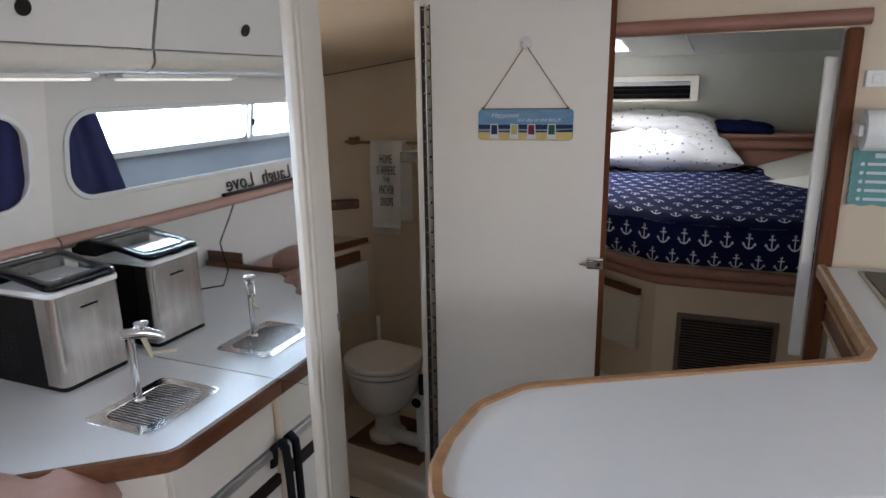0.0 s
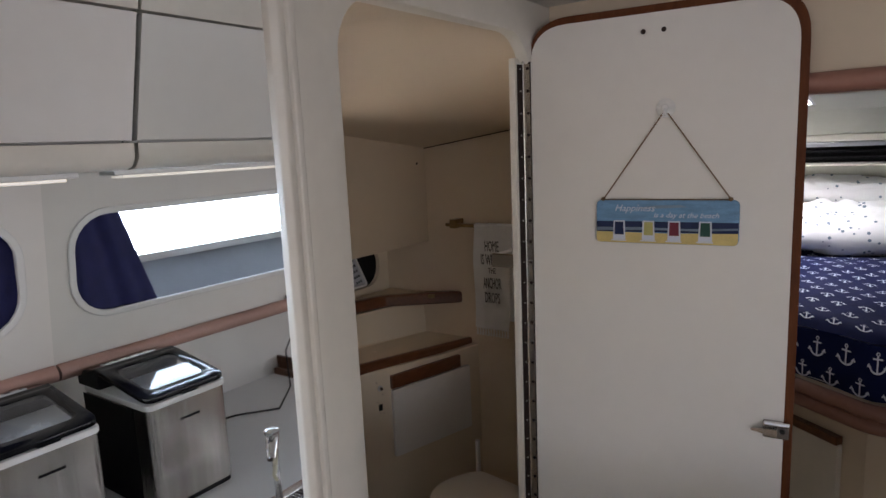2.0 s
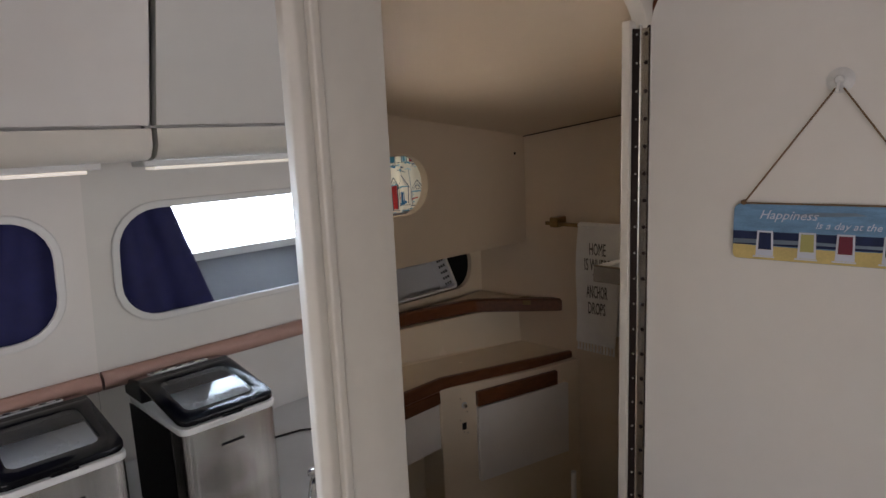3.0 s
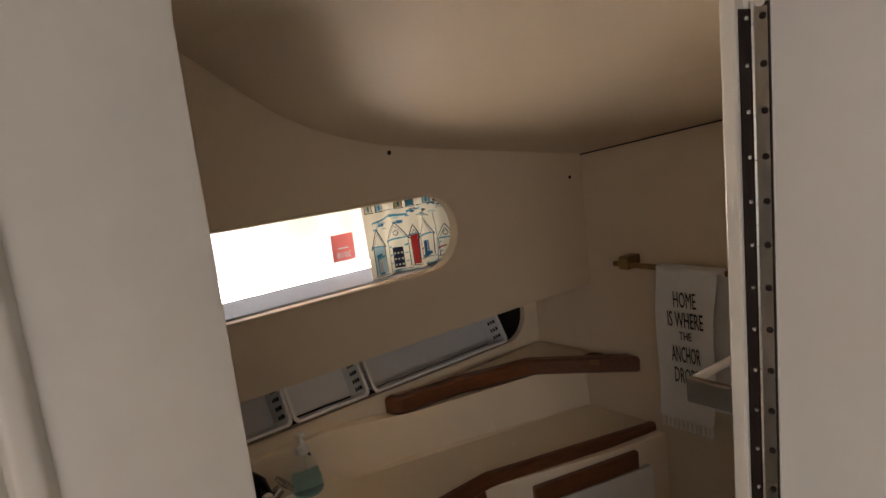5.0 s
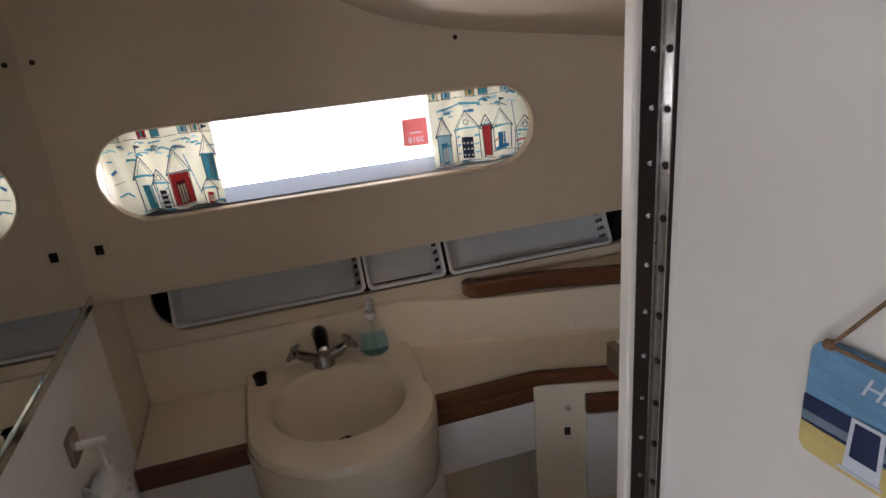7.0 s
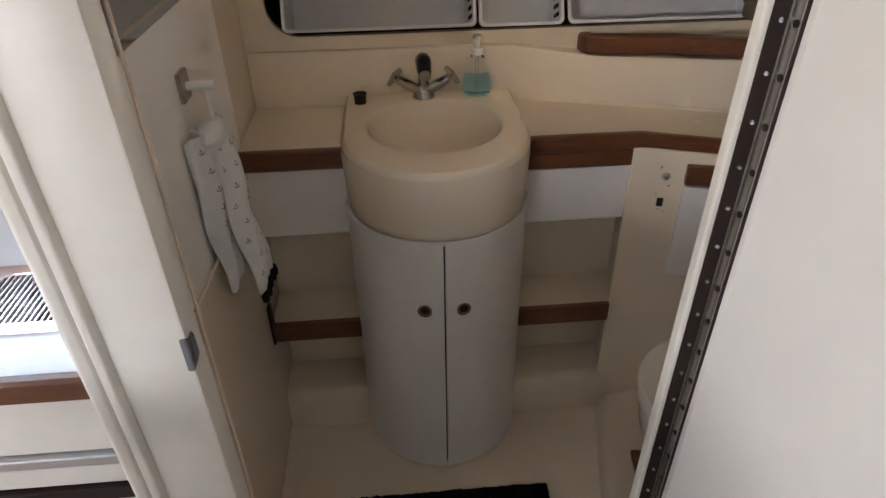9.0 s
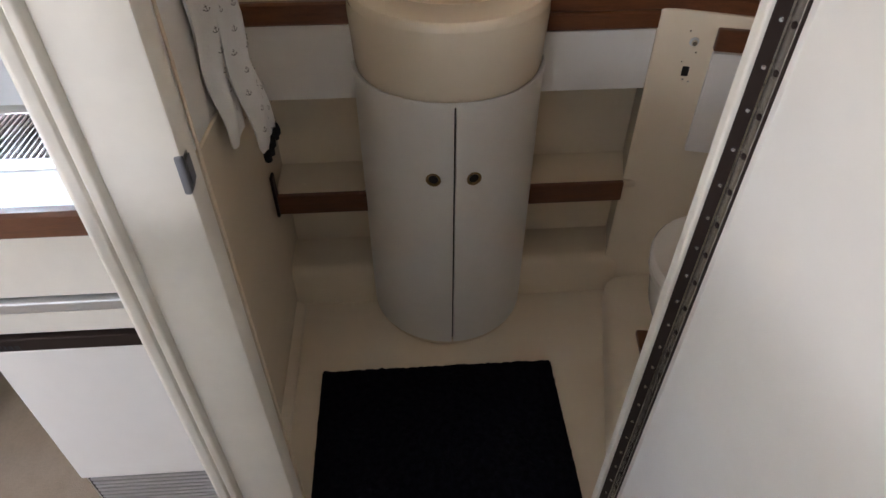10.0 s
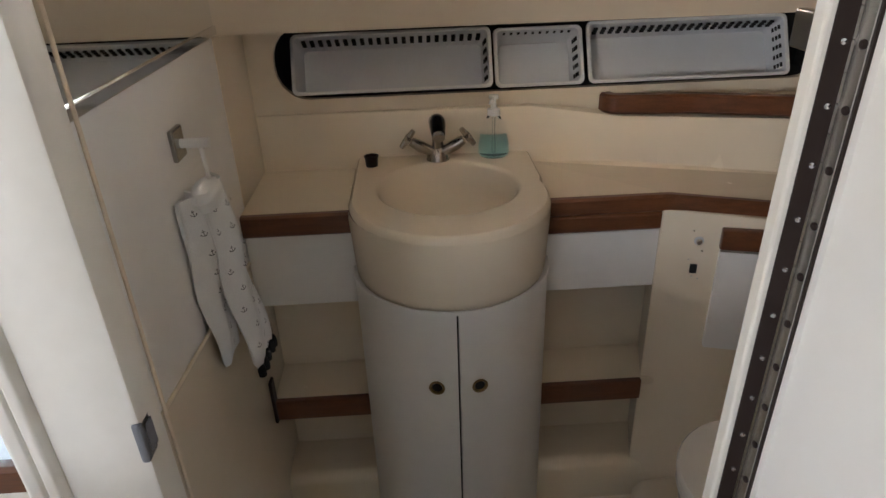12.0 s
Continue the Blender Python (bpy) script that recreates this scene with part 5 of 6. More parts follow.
# baskets leaning in the slot of the hull side
def basket(y0, y1, x, z, width, tilt, mat, holes, depth=0.075):
    """An open plastic basket; rim front edge at (x, z), leaning back by tilt degrees."""
    L = y1 - y0
    t = radians(tilt)
    m = basis((x, y0, z), (0, 1, 0), (-math.cos(t), 0, math.sin(t)))
    th = thing("storage_basket", "white perforated plastic basket leaning in the wall slot", "basket", "baskets in the wall slot")
    part("rim", moved(plate(rrect(0, L, 0, width, 0.016), [rrect(0.009, L - 0.009, 0.008, width - 0.008, 0.012)], 0.008, None, 0.002), m), WHITEPLASTIC, th, "thick white rim", True)
    ins = [[(px, py, zz) for px, py in rrect(0.009 + k, L - 0.009 - k, 0.008 + k, width - 0.008 - k, 0.012)] for zz, k in ((-0.004, 0), (-depth, 0.012))]
    b = loft(ins, False)
    bot = b.faces.new([v for v in b.verts][len(ins[0]):2 * len(ins[0])])
    part("shell", moved(b, m), BASKET, th, "", True)
    b = bmesh.new()
    n = int(L / 0.022)
    for r in range(holes):
        for i in range(n):
            xx = 0.03 + (L - 0.06) * i / max(1, n - 1)
            zz = -0.018 - r * 0.011
            if holes == 1:
                b = box(xx - 0.003, xx + 0.003, width - 0.0115, width - 0.0095, zz - 0.016, zz + 0.006, bm=b)
            else:
                b = box(xx - 0.005, xx + 0.005, width - 0.0125 + zz * 0.12 - 0.003, width - 0.009 + zz * 0.12 - 0.0005, zz - 0.0025, zz + 0.0025, bm=b)
    for r in range(3):
        for j in range(5):
            yy, zz = 0.03 + j * (width - 0.06) / 4, -0.018 - r * 0.012
            b = box(L - 0.0125 + zz * 0.12, L - 0.0085 + zz * 0.12, yy - 0.005, yy + 0.005, zz - 0.0028, zz + 0.0028, bm=b)
    tagged(part("perforation", moved(b, m), HOLE, th, "dark perforations"), kind="stuff")
    return th


basket(1.446, 1.946, -1.628, 1.128, 0.152, 62, BASKET, 3)
basket(1.952, 2.178, -1.634, 1.124, 0.150, 62, BASKET, 1)
basket(2.186, 2.700, -1.626, 1.126, 0.156, 62, BASKET, 3)
single("thin_cable", tube([(-1.63, 1.46, 1.292), (-1.60, 1.60, 1.284), (-1.60, 1.72, 1.298), (-1.62, 1.8, 1.304)], 0.003, 6), WHITEPLASTIC, "thin white cable lying over a basket", "cable", True)

# triangular shelf with a curved teak fiddle
TS = [(-1.643, 2.262), (-1.61, 2.43), (-1.545, 2.65), (-1.49, 2.73), (-1.262, 2.875), (-1.262, 2.884), (-1.643, 2.884)]
fs = thing("corner_shelf", "cream corner shelf with a curved teak fiddle rail", "shelf")
part("board", plate(TS, depth=0.018, m=facing_up(1.078)), GELCOAT, fs)
rail = rounded([(-1.640, 2.244), (-1.622, 2.248), (-1.596, 2.44), (-1.522, 2.675), (-1.262, 2.884)], [0, 0.015, 0.1, 0.06, 0], 8)
part("fiddle_rail", upright(rail, 1.052, 1.100, 0.028, 1), TEAK, fs, "dark varnished teak fiddle rail", True)
cupl = thing("cup_ring", "dull metal cup ring on the corner shelf", "cup ring")
part("ring", lathe([(0.03, 0), (0.034, 0.0), (0.034, 0.016), (0.03, 0.016), (0.03, 0)], 20, pose(-1.37, 2.80, 1.079)), BRASS, cupl)

# towel bar, towel and the paper holder on the forward wall
tb = thing("towel_bar", "tarnished metal towel bar on the forward wall", "towel bar")
part("bar", box(-1.285, -0.72, 2.806, 2.818, 1.378, 1.392, 0.003), BRASS, tb)
for x in (-1.245, -0.76):
    part("bracket", box(x - 0.016, x + 0.016, 2.80, 2.884, 1.372, 1.408, 0.004), BRASS, tb)
ht = thing("hand_towel", "white hand towel with black lettering over the towel bar", "towel")


def towel_front(u, v):
    return (-1.139 + 0.150 * u + 0.016 * u * v + 0.004 * math.sin(v * 7), 2.797 - 0.004 * math.sin(u * 7 + v * 3) - 0.012 * (1 - v), 0.985 + 0.408 * v)


part("front_fall", thicken(grid(towel_front, 16, 24), 0.005), TOWEL, ht, "", True)
part("back_fall", thicken(grid(lambda u, v: (-1.105 + 0.160 * u, 2.832 + 0.003 * math.sin(u * 8), 1.010 + 0.383 * v), 12, 12), 0.005), TOWEL, ht, "", True)
part("fold", tube([(-1.139, 2.812, 1.388), (-0.958, 2.812, 1.388)], 0.020, 10, flat=(1.0, 0.5)), TOWEL, ht, "", True)
for txt, w, h, z in (("HOME", 0.062, 0.042, 1.292), ("IS WHERE", 0.098, 0.042, 1.239), ("THE", 0.034, 0.022, 1.206), ("ANCHOR", 0.080, 0.044, 1.146), ("DROPS", 0.066, 0.042, 1.090)):
    b = lettering(txt, 0.05, Matrix(), depth=0.0005, align="CENTER")
    xs, ys = [v.co.x for v in b.verts], [v.co.y for v in b.verts]
    moved(b, Matrix.Diagonal((w / (max(xs) - min(xs)), h / (max(ys) - min(ys)), 1, 1)))
    part("lettering", moved(b, basis((-1.056, 2.7865 - 0.012 * (1.4 - z) / 0.435, z), (1, 0, 0), (0, -0.03, 1))), INK, ht, "black printed words")
part("fringe", tube([(-1.137, 2.784, 0.983), (-0.992, 2.785, 0.983)], 0.003, 6), TOWEL, ht)
tass = finish(tube([(0, 0, 0), (0.001, 0, -0.015), (-0.001, 0.001, -0.03)], [0.003, 0.003, 0.0045], 6), "tassel", TOWEL)
for i in range(12):
    o = new("tassel", tass)
    o.parent, o.location = ht, (-1.133 + i * 0.0125, 2.784, 0.983)
ph = thing("wall_bracket", "dull metal towel arm fixed to the inner wall", "bracket")
part("arm", box(-0.652, -0.575, 2.108, 2.120, 1.386, 1.421, 0.002), STEEL, ph, "flat metal front plate")
part("rod", tube([(-0.646, 2.118, 1.416), (-0.640, 2.240, 1.416), (-0.575, 2.240, 1.416)], 0.008, 8, flat=(1.2, 0.5)), WHITEPLASTIC, ph, "pale flat arm")
part("rosette", box(-0.584, -0.5605, 2.115, 2.245, 1.388, 1.434, 0.004), HINGE, ph)

# window dressing: printed curtains with beach huts
HX = -1.474


def curtain_fn(y0, y1, skew):
    base = wavy(y0, y1, 1.452, 1.672, HX, 2.3, 0.0075, skew=skew)
    return base


def printed_curtain(y0, y1, skew, huts, strokes, label, seed):
    f = curtain_fn(y0, y1, skew)
    c = thing("curtain", label, "curtain")
    cl = part("cloth", thicken(grid(f, 60, 12), 0.0015), CURTAIN, c, "cream cloth printed with beach huts", True)
    rnd = random.Random(seed)
    inks = {}

    def quad(poly, mat, lift, n=2, m=2):
        """A printed patch in cloth units, cut fine so that it follows the folds."""
        b = inks.setdefault(mat.name, (bmesh.new(), mat))[0]
        a0, a1, a2, a3 = poly
        rows = []
        for j in range(m + 1):
            s = j / m
            l, r = (a0[0] + (a3[0] - a0[0]) * s, a0[1] + (a3[1] - a0[1]) * s), (a1[0] + (a2[0] - a1[0]) * s, a1[1] + (a2[1] - a1[1]) * s)
            rows.append([b.verts.new(Vector(f(min(1, max(0, l[0] + (r[0] - l[0]) * i / n)), l[1] + (r[1] - l[1]) * i / n)) + Vector((lift, 0, 0))) for i in range(n + 1)])
        for r0, r1 in zip(rows, rows[1:]):
            for i in range(n):
                b.faces.new((r0[i], r0[i + 1], r1[i + 1], r1[i]))

    def stroke(pts, mat=C_LINE, w=0.006, lift=0.0042):
        """A brush line through points, of uneven width."""
        for p, q in zip(pts, pts[1:]):
            dx, dy = (q[0] - p[0]) * 1.2, q[1] - p[1]
            k = max(1e-4, math.hypot(dx, dy))
            nx, ny = -dy / k / 1.2, dx / k
            a, e = w * rnd.uniform(0.6, 1.3), w * rnd.uniform(0.4, 1.1)
            quad([(p[0] - nx * a, p[1] - ny * a), (q[0] - nx * e, q[1] - ny * e), (q[0] + nx * e, q[1] + ny * e), (p[0] + nx * a, p[1] + ny * a)], mat, lift + rnd.uniform(0, 0.0004), 4, 1)

    def jit(p):
        return (p[0] + rnd.uniform(-0.006, 0.006), p[1] + rnd.uniform(-0.008, 0.008))

    for u0, u1, base, eave, peak, wall, door, style in huts:
        w, mid = u1 - u0, (u0 + u1) / 2
        if wall:
            quad([jit((u0, base)), jit((u1, base)), jit((u1, eave)), jit((u0, eave))], wall, 0.0026, 6, 3)
        if door:
            a, d = u0 + w * 0.27, u1 - w * 0.27
            top = base + (eave - base) * 0.72
            quad([jit((a, base)), jit((d, base)), jit((d, top)), jit((a, top))], door, 0.0032, 4, 2)
            if style == "dots":
                for k in range(9):
                    x, y = a + (d - a) * (0.15 + 0.3 * (k % 3)), base + (top - base) * (0.12 + 0.27 * (k // 3))
                    quad([(x, y), (x + 0.014, y), (x + 0.014, y + 0.022), (x, y + 0.022)], CURTAIN, 0.0037)
            if style == "bars":
                for k in range(3):
                    x = a + (d - a) * (0.12 + 0.3 * k)
                    quad([(x, base + 0.02), (x + (d - a) * 0.2, base + 0.02), (x + (d - a) * 0.2, top - 0.03), (x, top - 0.03)], CURTAIN, 0.0037)
        stroke([jit((u0, base)), jit((u0, eave)), jit((u0 - 0.02, eave - 0.02)), jit((mid, peak)), jit((u1 + 0.02, eave - 0.02)), jit((u1, eave)), jit((u1, base))])
        stroke([jit((u0 + 0.01, eave - 0.01)), jit((mid, peak - 0.045)), jit((u1 - 0.01, eave - 0.01))], C_GREYBLUE, 0.004)
        stroke([jit((u0, eave)), jit((u1, eave))], C_TURQ, 0.010)
        stroke([jit((u0 - 0.02, base - 0.01)), jit((u1 + 0.02, base - 0.015))], C_LINE, 0.005)
        if style in ("dots", "plain"):
            for k in range(3):
                y = base + (eave - base) * (0.2 + 0.27 * k)
                stroke([(u0 + 0.01, y), (u0 + w * 0.22, y + 0.008)], C_TURQ, 0.010)
                stroke([(u1 - w * 0.22, y), (u1 - 0.01, y + 0.006)], C_TURQ, 0.010)
            ring = [(mid + 0.022 * math.cos(k * 0.785), eave + (peak - eave) * 0.34 + 0.028 * math.sin(k * 0.785)) for k in range(9)]
            stroke(ring, C_LINE, 0.004)
        if style == "flag":
            stroke([(mid, peak), (mid, peak + 0.10)], C_LINE, 0.004)
            quad([(mid, peak + 0.06), (mid + 0.05, peak + 0.075), (mid + 0.048, peak + 0.085), (mid, peak + 0.10)], C_LINE, 0.004)
            stroke([(mid + 0.02, base + 0.05), (mid + 0.02, eave - 0.03)], CURTAIN, 0.006, 0.0046)
    for pts, mat, w in strokes:
        stroke([jit(p) for p in pts], mat, w)
    # clouds, gulls and waves between the huts
    for k in range(44):
        u, v = rnd.uniform(0.02, 0.95), rnd.choice([rnd.uniform(0.62, 0.80), rnd.uniform(0.02, 0.12), rnd.uniform(0.66, 0.76)])
        l = rnd.uniform(0.03, 0.11)
        stroke([(u, v), (u + l * 0.4, v + rnd.uniform(0.0, 0.022)), (u + l, v + rnd.uniform(-0.012, 0.012))], rnd.choice([C_TURQ, C_PALE, C_GREYBLUE, C_TURQ, C_BLUE]), rnd.uniform(0.005, 0.015))
    for k in range(9):
        u = 0.01 + k * 0.115
        stroke([(u, 0.815), (u + 0.10, 0.81)], C_LINE, 0.004)
        if k % 3 != 2:
            quad([(u + 0.01, 0.82), (u + 0.085, 0.82), (u + 0.085, 0.99), (u + 0.01, 0.99)], (C_PALE, C_CREAM, C_SAND, C_TURQ, C_CREAM, C_PALE, C_RED, C_TURQ, C_CREAM)[(k + seed) % 9], 0.0028)
            stroke([(u + 0.01, 0.82), (u + 0.01, 0.99)], C_LINE, 0.004)
            stroke([(u + 0.085, 0.82), (u + 0.085, 0.99)], C_LINE, 0.004)
            stroke([(u + 0.048, 0.83), (u + 0.048, 0.97)], C_TURQ, 0.012)
    for b, mat in inks.values():
        tagged(part("print", b, mat, cl), kind="stuff")
    return c


printed_curtain(1.415, 1.650, 0.03, [
    (0.22, 0.38, 0.13, 0.46, 0.66, None, C_TURQ, "flag"), (0.36, 0.49, 0.12, 0.38, 0.52, None, C_NAVY, "dots"), (0.52, 0.70, 0.14, 0.46, 0.70, C_RED, C_WINE, "bars"),
    (0.86, 0.97, 0.34, 0.60, 0.78, C_TURQ, None, "flag"), (0.80, 0.93, 0.10, 0.26, 0.36, None, C_RED, "bars")],
    [([(0.03, 0.30), (0.12, 0.32), (0.17, 0.29)], C_TURQ, 0.010), ([(0.05, 0.52), (0.10, 0.55)], C_BLUE, 0.012), ([(0.02, 0.42), (0.14, 0.44)], C_GREYBLUE, 0.006), ([(0.70, 0.62), (0.78, 0.20)], C_BLUE, 0.009), ([(0.0, 0.06), (0.4, 0.04), (0.98, 0.07)], C_PALE, 0.020)],
    "cream curtain printed with beach huts, gathered at the window's end", 3)
printed_curtain(2.122, 2.385, 0.01, [
    (0.05, 0.17, 0.13, 0.44, 0.62, C_PALE, C_BLUE, "bars"), (0.23, 0.46, 0.14, 0.48, 0.66, None, C_NAVY, "dots"), (0.49, 0.56, 0.15, 0.50, 0.60, C_RED, None, "bars"),
    (0.59, 0.78, 0.20, 0.46, 0.66, None, C_BLUE, "flag"), (0.84, 0.99, 0.18, 0.38, 0.54, None, None, "plain")],
    [([(0.08, 0.30), (0.16, 0.33)], C_TURQ, 0.014), ([(0.60, 0.22), (0.76, 0.24)], C_BLUE, 0.020), ([(0.60, 0.30), (0.66, 0.34)], C_RED, 0.010), ([(0.82, 0.26), (0.92, 0.28)], C_RED, 0.008), ([(0.80, 0.70), (0.83, 0.40), (0.81, 0.10)], C_GREYBLUE, 0.006), ([(0.10, 0.70), (0.30, 0.75), (0.48, 0.73)], C_TURQ, 0.014), ([(0.0, 0.07), (0.5, 0.09), (0.99, 0.06)], C_PALE, 0.020)],
    "cream curtain printed with beach huts, drawn flat at the window's end", 8)
stk = thing("window_sticker", "pale red registration sticker on the window glass", "sticker")
part("film", box(-1.5555, -1.5545, 2.079, 2.141, 1.518, 1.584), material("red_sticker_film", (0.75, 0.16, 0.16), 0.6), stk)
part("lettering", moved(lettering("2018", 0.020, Matrix.Diagonal((1, 1, 1, 1)), align="CENTER"), basis((-1.5538, 2.110, 1.526), (0, -1, 0), (0, 0, 1))), PRINTWHITE, stk)
part("writing_bar", box(-1.5543, -1.5538, 2.095, 2.125, 1.548, 1.551), PRINTWHITE, stk)
for y, z in ((2.188, 1.766), (2.80, 1.635), (1.366, 1.80)):
    s = thing("panel_screw", "small brown screw cap in the vinyl panel", "screw")
    part("cap", lathe([(0.0055, 0), (0.005, 0.002), (0, 0.003)], 10, basis((-1.455 + y * 0.016, y, z), (0, 1, 0), (0, 0, 1))), BRONZE, s)
ws = thing("wall_switch", "small black rocker switch in a beige plate", "switch")
part("plate", box(-1.4345, -1.430, 1.366, 1.405, 1.395, 1.452, 0.001), LINER, ws)
part("rocker", box(-1.4305, -1.427, 1.378, 1.394, 1.413, 1.433, 0.001), HOLE, ws)

# hook with the anchor towel
hk = thing("towel_hook", "square metal robe hook with a pale plastic peg", "hook")
part("plate", box(-1.110, -1.062, 1.3445, 1.354, 1.160, 1.214, 0.003), STEEL, hk, "square metal plate")
part("peg", tube([(-1.088, 1.352, 1.186), (-1.088, 1.402, 1.186)], 0.008, 10), WHITEPLASTIC, hk, "pale plastic peg", True)
part("loop", tube([(-1.088, 1.385, 1.192), (-1.094, 1.385, 1.15), (-1.100, 1.385, 1.10)], 0.004, 8), WHITEPLASTIC, hk, "pale hanging loop")
at = thing("anchor_towel", "white anchor-print towel with dark tassels on a hook", "towel")


def fall(dx0, w0, w1, y, zt, zb, lean):
    def f(u, v):
        w = (w0 + (w1 - w0) * (1 - v)) * (0.78 + 0.22 * min(1.0, v / 0.06) ** 0.5)
        x = -1.085 + dx0 - w / 2 + w * u
        yy = y + 0.026 * math.sin(u * 3.14) * (1 - v * 0.4) + 0.007 * math.sin(u * 8 + v * 5) + 0.004 * math.sin(v * 11) + lean * (1 - v)
        return (x, yy, zb + (zt - zb) * v + 0.012 * math.sin(u * 5) * (1 - v))
    return f


part("front_fall", thicken(grid(fall(-0.022, 0.095, 0.125, 1.380, 1.112, 0.745, 0.026), 16, 24), 0.006), TOWEL, at, "", True)
part("back_fall", thicken(grid(fall(0.036, 0.070, 0.085, 1.356, 1.105, 0.785, 0.006), 14, 20), 0.006), TOWEL, at, "", True)
part("gathered_top", lathe([(0, -0.05), (0.022, -0.04), (0.029, -0.01), (0.024, 0.012), (0.010, 0.026), (0, 0.027)], 14, pose(-1.092, 1.378, 1.100) @ Matrix.Diagonal((1.9, 0.9, 0.7, 1))), TOWEL, at, "", True)


def anchor_bits(s):
    """Flat quads of a small anchor, its foot at the origin, s tall."""
    q = [[(-0.035, 0.05), (0.035, 0.05), (0.035, 0.8), (-0.035, 0.8)], [(-0.2, 0.64), (0.2, 0.64), (0.2, 0.71), (-0.2, 0.71)]]
    for i in range(8):
        a, b = radians(200 + 17.5 * i), radians(200 + 17.5 * (i + 1))
        q.append([(0.36 * math.cos(a), 0.42 + 0.40 * math.sin(a)), (0.36 * math.cos(b), 0.42 + 0.40 * math.sin(b)), (0.29 * math.cos(b), 0.44 + 0.33 * math.sin(b)), (0.29 * math.cos(a), 0.44 + 0.33 * math.sin(a))])
    for k in (-1, 1):
        q.append([(0.44 * k, 0.26), (0.36 * k, 0.46), (0.22 * k, 0.30), (0.33 * k, 0.30)])
    for i in range(8):
        a, b = radians(45 * i), radians(45 * (i + 1))
        q.append([(0.085 * math.cos(a), 0.88 + 0.085 * math.sin(a)), (0.085 * math.cos(b), 0.88 + 0.085 * math.sin(b)), (0.045 * math.cos(b), 0.88 + 0.045 * math.sin(b)), (0.045 * math.cos(a), 0.88 + 0.045 * math.sin(a))])
    return [[(x * s, y * s) for x, y in p] for p in q]


b = bmesh.new()
fb = fall(0.036, 0.070, 0.085, 1.356, 1.105, 0.785, 0.006)
for r in range(8):
    for c in range(2):
        for p in anchor_bits(1.0):
            b.faces.new([b.verts.new(Vector(fb(0.28 + 0.4 * c + x * 0.15, min(0.99, 0.05 + 0.115 * r + 0.05 * c + y * 0.038))) + Vector((0.001, 0.0045, 0))) for x, y in p])
ff = fall(-0.022, 0.095, 0.125, 1.380, 1.112, 0.745, 0.026)
rnd = random.Random(4)
for r in range(9):
    for c in range(4):
        u0, v0 = 0.10 + 0.23 * c + 0.1 * (r % 2), 0.03 + 0.105 * r
        if u0 > 0.9:
            continue
        for p in anchor_bits(1.0):
            b.faces.new([b.verts.new(Vector(ff(u0 + x * 0.10, min(0.99, v0 + y * 0.034))) + Vector((0.001, 0.0045, 0))) for x, y in p])
tagged(part("anchor_print", b, INK, at, "small dark anchors"), kind="stuff")
for i in range(6):
    u = 0.08 + 0.17 * i
    p = Vector(ff(u, 0.0))
    part("tassel", lathe([(0, 0.006), (0.006, 0.003), (0.009, -0.008), (0.008, -0.022), (0, -0.024)], 8, Matrix.Translation(p)), BLACKMATT, at, "dark tassel")

# toilet
toi = thing("toilet", "white marine toilet with a closed lid and a hand pump", "toilet")
T0 = pose(-0.915, 2.40, 0.0, 0, 0, -8)


def seat_loop(k, z, sx=0.172, front=0.165, back=0.155):
    pts = []
    for i in range(32):
        a = 2 * math.pi * i / 32
        x, y = sx * math.cos(a), front * math.sin(a)
        if y > 0:
            y = back * min(1.0, math.sin(a) * 1.35)
            x = sx * math.cos(a) * (1 - 0.05 * math.sin(a))
        pts.append((x * k, y * k, z))
    return pts


part("lid", moved(loft([seat_loop(0.97, 0.482), seat_loop(1.0, 0.486), seat_loop(1.0, 0.496), seat_loop(0.97, 0.503), seat_loop(0.6, 0.508)]), T0), PORCELAIN, toi, "closed white lid", True)
part("seat", moved(loft([seat_loop(0.95, 0.455), seat_loop(0.985, 0.460), seat_loop(0.985, 0.474), seat_loop(0.96, 0.479)]), T0), PORCELAIN, toi, "white seat", True)
part("bowl", moved(loft([seat_loop(0.30, 0.235), seat_loop(0.45, 0.25), seat_loop(0.72, 0.30), seat_loop(0.86, 0.36), seat_loop(0.92, 0.42), seat_loop(0.94, 0.450)]), T0), PORCELAIN, toi, "white porcelain bowl", True)
part("foot", moved(lathe([(0.085, 0.108), (0.085, 0.125), (0.062, 0.145), (0.055, 0.19), (0.062, 0.24), (0.05, 0.25)], 20), T0 @ pose(0, 0.02, 0)), PORCELAIN, toi, "", True)
part("hinge_post", tube([(-1.035, 2.60, 0.47), (-1.035, 2.60, 0.60)], 0.009, 10), WHITEPLASTIC, toi, "white plastic rod", True)
pu = part("pump", tube([(-0.715, 2.37, 0.11), (-0.715, 2.37, 0.33)], 0.028, 14), WHITEPLASTIC, toi, "white hand pump", True)
part("pump_cap", box(-0.75, -0.68, 2.33, 2.41, 0.315, 0.37, 0.008), WHITEPLASTIC, pu)
part("pump_dial", lathe([(0.022, 0), (0.022, 0.002), (0, 0.0025)], 16, pose(-0.724, 2.3295, 0.345, 90)), BLACKMATT, pu)
part("pump_handle", tube([(-0.715, 2.37, 0.37), (-0.715, 2.37, 0.455)], 0.014, 10), BLACKMATT, pu, "black pump grip", True)
part("elbow", tube([(-0.915, 2.40, 0.15), (-0.83, 2.375, 0.145), (-0.715, 2.37, 0.14)], 0.030, 12), PORCELAIN, toi, "", True)
pl = thing("toilet_plinth", "dark brown wooden board under the toilet", "plinth")
